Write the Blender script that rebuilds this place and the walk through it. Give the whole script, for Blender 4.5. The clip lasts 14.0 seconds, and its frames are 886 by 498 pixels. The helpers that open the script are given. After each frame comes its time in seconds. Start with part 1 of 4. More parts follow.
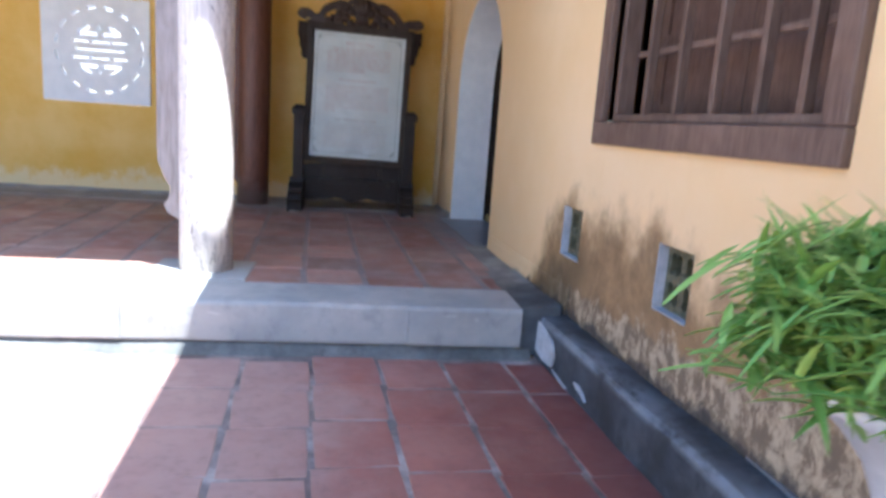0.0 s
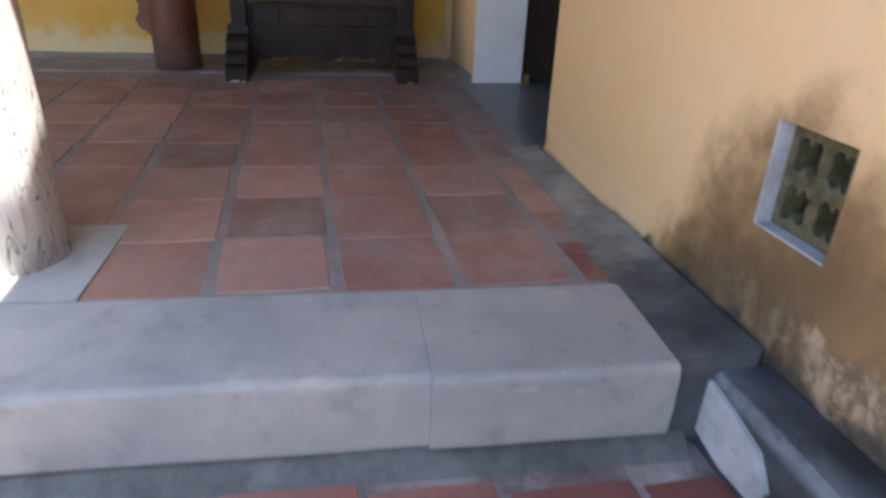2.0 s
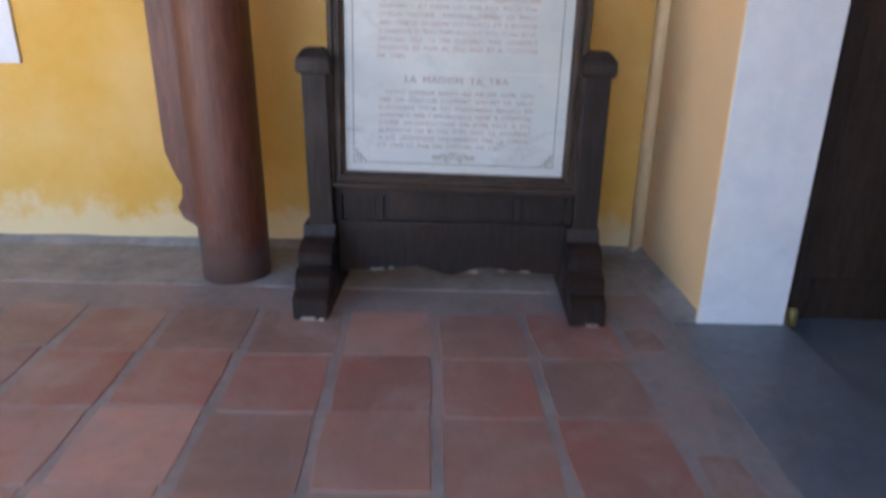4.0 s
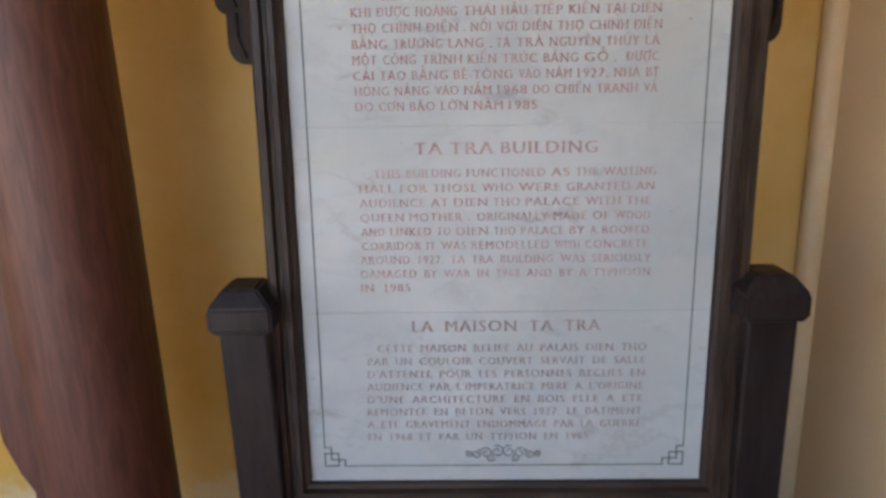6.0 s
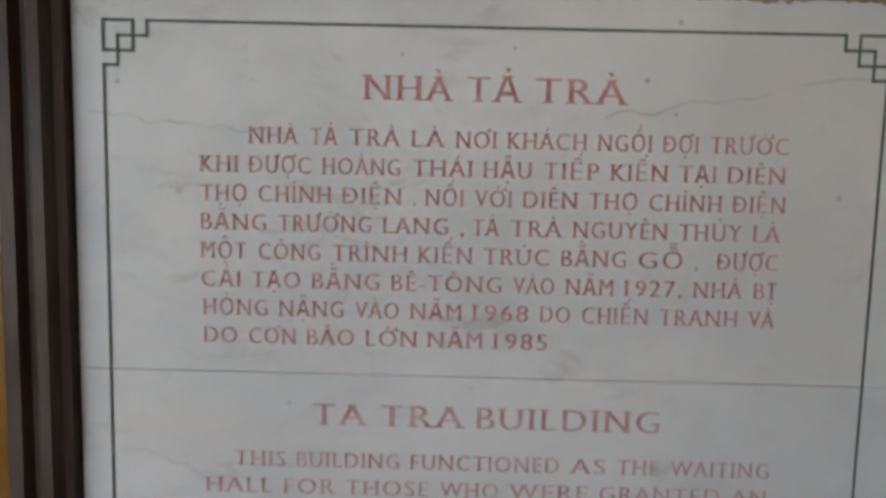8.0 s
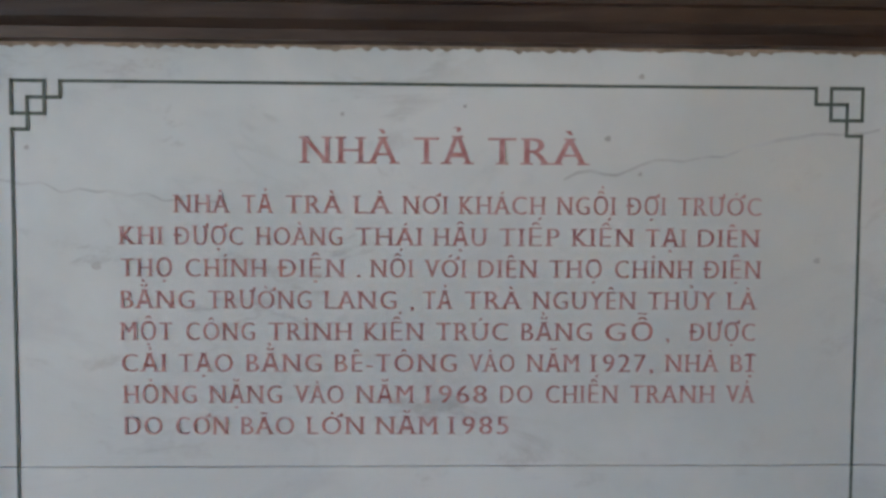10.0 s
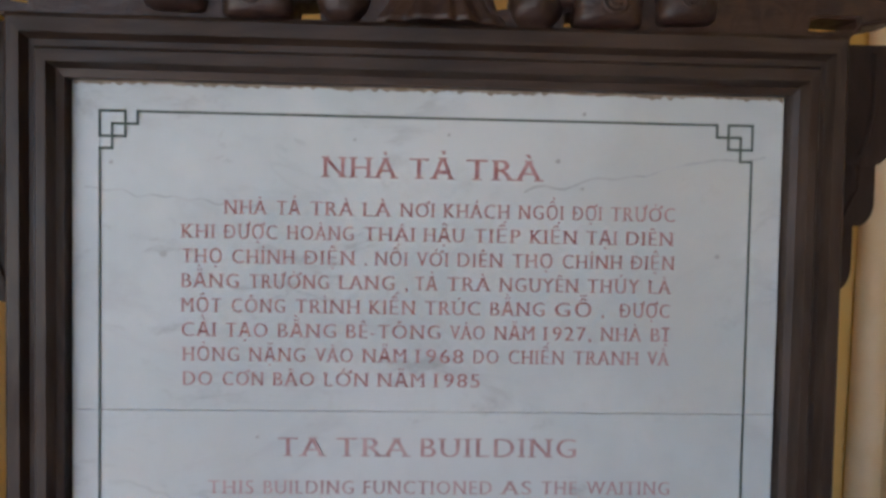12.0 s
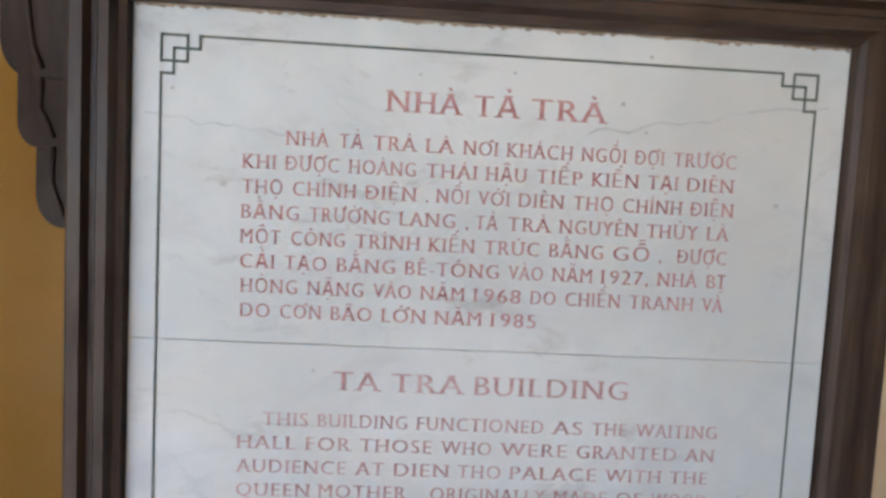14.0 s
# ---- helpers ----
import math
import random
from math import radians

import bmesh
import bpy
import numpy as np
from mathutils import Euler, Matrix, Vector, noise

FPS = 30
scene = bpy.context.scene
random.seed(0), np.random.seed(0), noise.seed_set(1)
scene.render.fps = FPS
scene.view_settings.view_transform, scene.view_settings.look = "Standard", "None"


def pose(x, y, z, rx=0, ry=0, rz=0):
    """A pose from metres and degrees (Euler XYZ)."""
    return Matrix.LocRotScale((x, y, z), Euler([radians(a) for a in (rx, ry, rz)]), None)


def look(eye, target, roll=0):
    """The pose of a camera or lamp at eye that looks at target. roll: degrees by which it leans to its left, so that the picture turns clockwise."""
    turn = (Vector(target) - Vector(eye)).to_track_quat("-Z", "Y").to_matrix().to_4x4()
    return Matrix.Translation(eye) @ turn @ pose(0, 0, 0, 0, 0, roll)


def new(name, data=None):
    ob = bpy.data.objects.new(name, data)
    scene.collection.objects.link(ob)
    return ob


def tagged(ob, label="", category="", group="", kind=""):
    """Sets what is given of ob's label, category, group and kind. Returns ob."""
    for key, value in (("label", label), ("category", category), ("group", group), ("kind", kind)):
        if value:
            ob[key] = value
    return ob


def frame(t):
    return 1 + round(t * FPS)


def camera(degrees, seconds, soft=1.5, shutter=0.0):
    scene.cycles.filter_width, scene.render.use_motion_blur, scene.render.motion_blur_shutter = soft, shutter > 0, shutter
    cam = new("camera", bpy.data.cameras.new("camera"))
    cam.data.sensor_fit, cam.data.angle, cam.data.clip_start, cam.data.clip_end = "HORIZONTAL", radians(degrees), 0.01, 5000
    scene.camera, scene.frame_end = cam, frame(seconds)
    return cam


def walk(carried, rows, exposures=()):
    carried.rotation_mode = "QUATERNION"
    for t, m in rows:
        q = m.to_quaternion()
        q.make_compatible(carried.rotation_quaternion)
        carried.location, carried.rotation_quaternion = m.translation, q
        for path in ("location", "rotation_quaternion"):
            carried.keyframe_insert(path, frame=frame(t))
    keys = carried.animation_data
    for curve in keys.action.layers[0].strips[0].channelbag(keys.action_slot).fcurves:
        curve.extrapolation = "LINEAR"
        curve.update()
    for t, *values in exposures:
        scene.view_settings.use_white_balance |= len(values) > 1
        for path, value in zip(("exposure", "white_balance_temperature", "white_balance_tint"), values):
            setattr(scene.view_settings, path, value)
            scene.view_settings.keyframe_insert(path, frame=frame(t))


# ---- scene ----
cam = camera(67.7, 14.0, soft=3.0, shutter=0.28)
PATH = [
    (0.0, 0.018, 0.058, 0.869, 79.33, -3.95, -7.77),
    (0.3, 0.034, 0.333, 0.801, 74.30, -3.50, -9.90),
    (0.5, 0.053, 0.515, 0.762, 72.24, -3.30, -12.24),
    (1.0, 0.159, 0.973, 0.713, 67.44, -3.31, -19.16),
    (1.5, 0.245, 1.482, 0.749, 66.44, -2.46, -14.75),
    (2.0, 0.160, 1.982, 0.844, 64.62, -2.29, -8.11),
    (2.5, 0.291, 2.424, 0.868, 64.32, -2.27, -7.43),
    (3.0, 0.275, 2.955, 0.907, 63.80, -1.71, -6.13),
    (3.5, 0.153, 3.433, 0.916, 64.98, -0.88, -1.76),
    (4.0, 0.096, 3.911, 1.111, 69.71, -0.57, 2.00),
    (4.2, 0.134, 4.057, 1.250, 70.13, -0.20, 2.44),
    (6.3, -0.050, 5.293, 1.346, 75.99, 2.17, 0.85),
    (6.5, -0.052, 5.375, 1.348, 76.25, 2.29, 1.08),
    (7.0, -0.014, 5.563, 1.372, 77.66, 0.62, 2.25),
    (7.5, 0.027, 5.732, 1.403, 79.55, 0.13, 0.84),
    (8.0, 0.027, 5.800, 1.475, 81.99, -0.33, 0.58),
    (8.2, 0.015, 5.827, 1.503, 82.20, -0.10, 0.00),
    (10.3, 0.062, 5.862, 1.504, 85.61, 0.60, -1.28),
    (10.5, 0.066, 5.852, 1.528, 86.25, 0.49, -1.09),
    (11.0, 0.085, 5.766, 1.623, 89.26, 0.20, -0.20),
    (11.5, 0.075, 5.727, 1.558, 87.60, -0.06, -1.55),
    (12.0, 0.055, 5.681, 1.509, 85.33, -0.17, -2.06),
    (12.5, 0.034, 5.658, 1.492, 82.94, -0.47, -2.83),
    (13.0, -0.001, 5.653, 1.467, 82.17, -0.69, -2.45),
    (13.5, -0.016, 5.648, 1.485, 82.07, -1.09, -1.64),
    (14.0, -0.029, 5.683, 1.465, 83.14, -2.10, -2.85),
]
walk(cam, [(t, pose(x, y, z, rx, ry, rz)) for t, x, y, z, rx, ry, rz in PATH],
     exposures=[(0.0, 2.20, 5490, 6), (1.0, 2.12, 5790, 4), (2.0, 2.20, 6190, 6), (3.0, 2.55, 6140, 6), (3.5, 2.75, 5590, 6), (4.0, 2.94, 5640, 6), (6.5, 2.52, 5970, 6), (8.0, 2.24, 6070, 4), (10.4, 2.19, 5620, 2), (11.0, 2.08, 6220, 3), (12.0, 2.40, 5570, 5), (12.5, 2.54, 5770, 5), (13.2, 2.76, 5770, 4), (14.0, 2.95, 5820, 4)])

# world, sun
SUN_TO = Vector((0.256, -0.20, 1.0)).normalized()
world = bpy.data.worlds.new("sky")
scene.world = world
world.use_nodes = True
wn = world.node_tree
sky = wn.nodes.new("ShaderNodeTexSky")
sky.sky_type = 'NISHITA'
sky.sun_disc = False
sky.sun_elevation = math.asin(SUN_TO.z)
sky.sun_rotation = math.atan2(SUN_TO.x, SUN_TO.y)
wn.links.new(sky.outputs[0], wn.nodes["Background"].inputs[0])
wn.nodes["Background"].inputs[1].default_value = 0.15
sun_data = bpy.data.lights.new("sun", 'SUN')
sun_data.energy = 5.0
sun_data.angle = radians(0.53)
sun_data.color = (1.0, 0.95, 0.87)
sun_ob = new("sun", sun_data)
sun_ob.matrix_world = look((0, 0, 20), tuple(Vector((0, 0, 20)) - SUN_TO))

# ---- materials ----
class Nodes:
    """A small helper round one node material."""
    def __init__(self, name):
        self.m = bpy.data.materials.new(name)
        self.m.use_nodes = True
        self.t = self.m.node_tree
        self.b = self.t.nodes["Principled BSDF"]
        self.pos = self.t.nodes.new("ShaderNodeNewGeometry").outputs["Position"]

    def put(self, socket, value):
        if isinstance(value, bpy.types.NodeSocket):
            self.t.links.new(value, socket)
        elif isinstance(value, tuple) and len(value) == 3 and len(socket.default_value) == 4:
            socket.default_value = (*value, 1)
        else:
            socket.default_value = value

    def noise(self, scale, detail=4.0, rough=0.6, stretch=(1, 1, 1), distort=0.0, vector=None):
        mp = self.t.nodes.new("ShaderNodeMapping")
        mp.inputs["Scale"].default_value = stretch
        self.t.links.new(vector or self.pos, mp.inputs[0])
        n = self.t.nodes.new("ShaderNodeTexNoise")
        n.inputs["Scale"].default_value, n.inputs["Detail"].default_value = scale, detail
        n.inputs["Roughness"].default_value, n.inputs["Distortion"].default_value = rough, distort
        self.t.links.new(mp.outputs[0], n.inputs["Vector"])
        return n.outputs["Fac"]

    def ramp(self, fac, lo, hi, a=0.0, b=1.0):
        n = self.t.nodes.new("ShaderNodeMapRange")
        n.interpolation_type = 'SMOOTHSTEP'
        for k, v in (("From Min", lo), ("From Max", hi), ("To Min", a), ("To Max", b)):
            n.inputs[k].default_value = v
        self.put(n.inputs["Value"], fac)
        return n.outputs[0]

    def mix(self, fac, a, b, kind='MIX'):
        n = self.t.nodes.new("ShaderNodeMix")
        n.data_type, n.blend_type = 'RGBA', kind
        self.put(n.inputs[0], fac)
        self.put(n.inputs[6], a)
        self.put(n.inputs[7], b)
        return n.outputs[2]

    def maths(self, kind, a, b=0.0):
        n = self.t.nodes.new("ShaderNodeMath")
        n.operation = kind
        self.put(n.inputs[0], a)
        self.put(n.inputs[1], b)
        return n.outputs[0]

    def axis(self, k):
        n = self.t.nodes.new("ShaderNodeSeparateXYZ")
        self.t.links.new(self.pos, n.inputs[0])
        return n.outputs[k]

    def random(self):
        return self.t.nodes.new("ShaderNodeObjectInfo").outputs["Random"]

    def island(self):
        return self.t.nodes.new("ShaderNodeNewGeometry").outputs["Random Per Island"]

    def done(self, colour, rough=0.8, bump=None, strength=0.3, distance=0.004, spec=0.5):
        self.put(self.b.inputs["Base Color"], colour)
        self.put(self.b.inputs["Roughness"], rough)
        self.b.inputs["Specular IOR Level"].default_value = spec
        if bump is not None:
            n = self.t.nodes.new("ShaderNodeBump")
            n.inputs["Strength"].default_value, n.inputs["Distance"].default_value = strength, distance
            self.put(n.inputs["Height"], bump)
            self.t.links.new(n.outputs[0], self.b.inputs["Normal"])
        return self.m


def limewash(name, base, pale, deep):
    k = Nodes(name)
    blot = k.ramp(k.noise(1.3, 5), 0.35, 0.7)
    fine = k.noise(9, 6, 0.7)
    c = k.mix(blot, base, pale)
    c = k.mix(k.ramp(k.noise(2.2, 6, 0.7, (1, 1, 0.45)), 0.55, 0.8, 0, 0.7), c, deep)
    c = k.mix(k.ramp(fine, 0.3, 0.8, 0, 0.25), c, pale)
    return k, c, fine


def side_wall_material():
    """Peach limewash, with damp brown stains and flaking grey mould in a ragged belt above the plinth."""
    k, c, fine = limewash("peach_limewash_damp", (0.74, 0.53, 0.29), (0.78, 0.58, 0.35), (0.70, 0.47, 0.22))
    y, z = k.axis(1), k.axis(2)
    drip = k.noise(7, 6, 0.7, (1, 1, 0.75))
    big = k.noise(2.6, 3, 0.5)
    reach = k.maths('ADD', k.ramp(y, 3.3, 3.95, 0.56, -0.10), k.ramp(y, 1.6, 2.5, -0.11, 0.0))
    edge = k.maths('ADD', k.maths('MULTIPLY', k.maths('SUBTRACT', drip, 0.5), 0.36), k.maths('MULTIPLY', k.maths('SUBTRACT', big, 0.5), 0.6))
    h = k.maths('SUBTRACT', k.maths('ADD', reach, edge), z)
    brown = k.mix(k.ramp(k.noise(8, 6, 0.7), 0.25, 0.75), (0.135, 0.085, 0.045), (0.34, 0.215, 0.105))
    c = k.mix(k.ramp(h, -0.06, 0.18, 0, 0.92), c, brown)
    flake = k.noise(17, 7, 0.74, (1, 1, 0.65), 0.3)
    mould = k.mix(k.ramp(flake, 0.42, 0.60), (0.19, 0.145, 0.10), (0.50, 0.40, 0.275))
    belt = k.maths('ADD', k.maths('ADD', k.ramp(y, 1.4, 2.9, 0.22, 0.15), k.maths('MULTIPLY', k.maths('SUBTRACT', drip, 0.5), 0.36)), k.maths('MULTIPLY', k.maths('SUBTRACT', flake, 0.5), 0.16))
    c = k.mix(k.maths('MULTIPLY', k.ramp(k.maths('SUBTRACT', belt, z), 0.0, 0.05, 0, 0.92), k.ramp(y, 3.25, 3.5, 1, 0)), c, mould)
    wet = k.maths('MULTIPLY', k.ramp(k.maths('ADD', y, k.maths('MULTIPLY', k.noise(4, 5, 0.7), 0.8)), 3.25, 3.6), k.ramp(k.maths('ADD', h, k.maths('MULTIPLY', k.noise(8, 5, 0.7), 0.2)), 0.26, 0.46, 0, 0.75))
    c = k.mix(wet, c, (0.105, 0.078, 0.044))
    low = k.maths('SUBTRACT', k.maths('MULTIPLY', k.maths('SUBTRACT', k.noise(9, 5), 0.45), 0.22), k.maths('SUBTRACT', z, 0.02))
    c = k.mix(k.maths('MULTIPLY', k.ramp(low, 0.0, 0.05, 0, 0.85), k.ramp(y, 3.75, 4.15, 1, 0)), c, (0.055, 0.052, 0.05))
    return k.done(c, 0.9, k.maths('ADD', fine, k.maths('MULTIPLY', flake, 1.4)), 0.35, 0.006, 0.2)


def back_wall_material():
    k, c, fine = limewash("ochre_limewash", (0.66, 0.39, 0.075), (0.76, 0.52, 0.19), (0.58, 0.30, 0.045))
    z = k.axis(2)
    worn = k.maths('ADD', k.maths('MULTIPLY', k.maths('SUBTRACT', k.noise(6, 6, 0.7), 0.5), 0.55), k.maths('SUBTRACT', 0.24, z))
    c = k.mix(k.ramp(worn, 0.0, 0.16, 0, 0.8), c, (0.74, 0.62, 0.38))
    return k.done(c, 0.9, fine, 0.3, 0.005, 0.2)


def cement_material(name, a, b, rough=0.75, dark=0.0, dust=False):
    k = Nodes(name)
    c = k.mix(k.ramp(k.noise(3.0, 6, 0.65), 0.3, 0.7), a, b)
    c = k.mix(k.ramp(k.noise(26, 5, 0.7), 0.35, 0.75, 0, 0.35), c, tuple(v * 0.55 for v in a))
    if dark:
        c = k.mix(k.ramp(k.noise(4.5, 6, 0.7), 0.42, 0.62, 0, dark), c, (0.03, 0.032, 0.034))
    if dust:
        c = dusted(k, c)
    return k.done(c, rough, k.noise(40, 5), 0.25, 0.004)


def plinth_material():
    k = Nodes("mouldy_dark_plinth")
    c = k.mix(k.ramp(k.noise(3.0, 6, 0.65), 0.3, 0.7), (0.031, 0.036, 0.044), (0.090, 0.103, 0.122))
    c = k.mix(k.ramp(k.noise(4.5, 6, 0.7), 0.42, 0.62, 0, 0.75), c, (0.028, 0.030, 0.032))
    # sky highlight on the upper lip, painted as a broken pale blue band
    lip_glint = k.maths('MULTIPLY', k.maths('MULTIPLY', k.ramp(k.axis(2), -0.085, -0.055), k.ramp(k.axis(2), -0.041, -0.030, 1, 0)), k.ramp(k.noise(6, 6, 0.7, (1, 0.5, 1)), 0.36, 0.60, 0, 0.8))
    c = k.mix(lip_glint, c, (0.25, 0.28, 0.32))
    return k.done(c, 0.7, k.noise(30, 6, 0.7), 0.5, 0.008)


def fillet_material():
    """Black mould near the step that gives way raggedly to bare grey cement."""
    k = Nodes("mouldy_cement_fillet")
    dark = k.mix(k.ramp(k.noise(3.0, 6, 0.65), 0.3, 0.7), (0.045, 0.048, 0.054), (0.12, 0.13, 0.14))
    bare = k.mix(k.ramp(k.noise(3.0, 6, 0.65), 0.3, 0.7), (0.24, 0.24, 0.225), (0.36, 0.355, 0.335))
    bare = k.mix(k.ramp(k.noise(4.5, 6, 0.7), 0.42, 0.62, 0, 0.35), bare, (0.03, 0.032, 0.034))
    edge = k.maths('ADD', k.axis(1), k.maths('MULTIPLY', k.noise(5, 6, 0.7), 1.2))
    return k.done(k.mix(k.ramp(edge, 4.0, 4.5), dark, bare), 0.72, k.noise(35, 6, 0.7), 0.4, 0.006)


def stone_material():
    k = Nodes("pale_step_stone")
    c = k.mix(k.ramp(k.noise(2.5, 6, 0.65), 0.3, 0.7), (0.32, 0.33, 0.33), (0.44, 0.435, 0.415))
    c = k.mix(k.ramp(k.noise(9, 6, 0.7), 0.50, 0.70, 0, 0.55), c, (0.25, 0.26, 0.27))
    c = k.mix(k.ramp(k.noise(4, 7, 0.75, (1, 1, 0.5)), 0.56, 0.68, 0, 0.5), c, (0.22, 0.22, 0.225))
    c = k.mix(k.ramp(k.noise(5, 5, 0.6, (1, 1, 3)), 0.62, 0.75, 0, 0.5), c, (0.66, 0.65, 0.62))
    return k.done(c, 0.75, k.noise(25, 6, 0.7), 0.3, 0.005)


def dusted(k, c, amount=0.8):
    """Trodden dust that lies over tiles and joints alike."""
    m = k.ramp(k.noise(3.1, 7, 0.7, (1, 1, 1), 0.5), 0.42, 0.66, 0, amount)
    return k.mix(m, c, (0.36, 0.26, 0.23))


def tile_material(name, a, b, grime, rough=0.5):
    k = Nodes(name)
    c = k.mix(k.random(), a, b)
    c = k.mix(k.ramp(k.noise(2.0, 6, 0.65), 0.4, 0.75, 0, 0.75), c, grime)
    c = k.mix(k.ramp(k.noise(22, 6, 0.7), 0.45, 0.8, 0, 0.4), c, tuple(v * 0.6 for v in grime))
    c = dusted(k, c, 0.75)
    c = k.mix(k.ramp(k.noise(1.3, 6, 0.7, (1, 1, 1), 0.4), 0.44, 0.68, 0, 0.5), c, (0.20, 0.15, 0.135))
    r = k.ramp(k.noise(7, 4), 0.3, 0.7, rough - 0.08, rough + 0.2)
    return k.done(c, r, k.noise(30, 6, 0.7), 0.22, 0.004)


def court_tile_material():
    """Terracotta of the open court: paler and greyer away from the plinth, raggedly darker red towards it."""
    k = Nodes("court_terracotta")
    c = k.mix(k.random(), (0.33, 0.12, 0.095), (0.42, 0.19, 0.15))
    c = k.mix(k.ramp(k.noise(2.0, 6, 0.65), 0.4, 0.75, 0, 0.6), c, (0.30, 0.20, 0.17))
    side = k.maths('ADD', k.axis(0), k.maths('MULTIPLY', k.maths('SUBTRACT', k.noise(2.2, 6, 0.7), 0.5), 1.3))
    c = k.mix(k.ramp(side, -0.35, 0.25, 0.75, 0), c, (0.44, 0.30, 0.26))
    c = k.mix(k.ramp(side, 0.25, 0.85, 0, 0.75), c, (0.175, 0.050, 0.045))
    c = k.mix(k.ramp(k.noise(22, 6, 0.7), 0.45, 0.8, 0, 0.4), c, (0.16, 0.10, 0.09))
    return k.done(c, k.ramp(k.noise(7, 4), 0.3, 0.7, 0.42, 0.7), k.noise(30, 6, 0.7), 0.22, 0.004)


def wood_material(name, a, b, rough, stretch=(9, 9, 1), spec=0.5):
    k = Nodes(name)
    grain = k.noise(7, 5, 0.6, stretch, 0.6)
    c = k.mix(k.ramp(grain, 0.3, 0.7), a, b)
    c = k.mix(k.ramp(k.noise(3, 4), 0.5, 0.8, 0, 0.5), c, tuple(min(1, v * 1.7) for v in b))
    return k.done(c, k.ramp(k.noise(9, 4), 0.3, 0.75, rough - 0.1, rough + 0.18), grain, 0.25, 0.003, spec)


def carved_material():
    """Chiselled dark wood, darker and rougher in the hollows, paler and polished on the ridges."""
    k = Nodes("chiselled_dark_wood")
    cut = k.noise(34, 4, 0.6, (1, 1, 0.7), 1.2)
    c = k.mix(k.ramp(cut, 0.35, 0.65), (0.025, 0.012, 0.0085), (0.047, 0.025, 0.0175))
    c = k.mix(k.ramp(k.noise(11, 5), 0.5, 0.75, 0, 0.5), c, (0.060, 0.036, 0.027))
    return k.done(c, k.ramp(cut, 0.3, 0.7, 0.55, 0.32), k.maths('ADD', cut, k.noise(90, 3, 0.5, (0.5, 1, 1.6))), 0.3, 0.004, 0.45)


def dusty_column_material():
    k = Nodes("red_brown_column_wood")
    grain = k.noise(7, 5, 0.6, (9, 9, 1), 0.6)
    c = k.mix(k.ramp(grain, 0.3, 0.7), (0.085, 0.031, 0.021), (0.155, 0.060, 0.039))
    worn = k.maths('SUBTRACT', k.maths('ADD', 0.24, k.maths('MULTIPLY', k.maths('SUBTRACT', k.noise(5, 5, 0.7), 0.5), 0.5)), k.axis(2))
    c = k.mix(k.ramp(worn, -0.05, 0.15, 0, 0.7), c, (0.17, 0.125, 0.11))
    return k.done(c, 0.5, grain, 0.3, 0.004)


def old_wood_material():
    k = Nodes("weathered_grey_column_wood")
    grain = k.noise(7, 5, 0.6, (9, 9, 1), 0.6)
    c = k.mix(k.ramp(grain, 0.3, 0.7), (0.48, 0.43, 0.41), (0.66, 0.60, 0.57))
    crack = k.maths('ABSOLUTE', k.maths('SUBTRACT', k.noise(3.2, 3, 0.6, (5, 5, 0.9), 1.0), 0.5))
    c = k.mix(k.ramp(crack, 0.0, 0.012, 0.8, 0), c, (0.06, 0.045, 0.04))
    return k.done(c, 0.65, grain, 0.4, 0.004)


def marble_material():
    k = Nodes("veined_white_marble")
    c = k.mix(k.ramp(k.noise(4, 5), 0.35, 0.7), (0.498, 0.539, 0.539), (0.602, 0.635, 0.631))
    band = k.maths('ABSOLUTE', k.maths('SUBTRACT', k.noise(1.9, 6, 0.62, (1, 1, 2.2), 0.4), 0.52))
    patch = k.ramp(k.noise(2.6, 3), 0.45, 0.62)
    c = k.mix(k.maths('MULTIPLY', k.ramp(band, 0.0, 0.016, 0.35, 0), patch), c, (0.332, 0.357, 0.357))
    cloud = k.noise(3.4, 7, 0.68, (1, 1, 1.9), 0.9)
    c = k.mix(k.ramp(cloud, 0.52, 0.70, 0, 0.42), c, (0.415, 0.436, 0.452))
    smear = k.maths('MULTIPLY', k.ramp(k.noise(9, 6, 0.7, (0.8, 1, 1.7), 0.5), 0.56, 0.68), k.ramp(k.noise(1.9, 2), 0.44, 0.60))
    c = k.mix(k.maths('MULTIPLY', smear, 0.62), c, (0.315, 0.324, 0.324))
    c = k.mix(k.ramp(k.noise(2.1, 4, 0.6, (1, 1, 1.4), 0.4), 0.5, 0.7, 0, 0.30), c, (0.598, 0.581, 0.515))
    c = k.mix(k.ramp(k.noise(30, 5, 0.7), 0.6, 0.8, 0, 0.25), c, (0.415, 0.415, 0.407))
    return k.done(c, 0.42, k.noise(60, 3), 0.05, 0.001)


def plain(name, a, b, scale=20, rough=0.6, metal=0.0, spec=0.5):
    k = Nodes(name)
    k.b.inputs["Metallic"].default_value = metal
    f = k.noise(scale, 4)
    return k.done(k.mix(k.ramp(f, 0.3, 0.7), a, b), rough, f, 0.15, 0.003, spec)


def leaf_material():
    k = Nodes("green_leaf")
    c = k.mix(k.island(), (0.14, 0.28, 0.05), (0.36, 0.52, 0.13))
    k.b.inputs["Transmission Weight"].default_value = 0.0
    return k.done(c, 0.42, k.noise(40, 2), 0.1, 0.002)


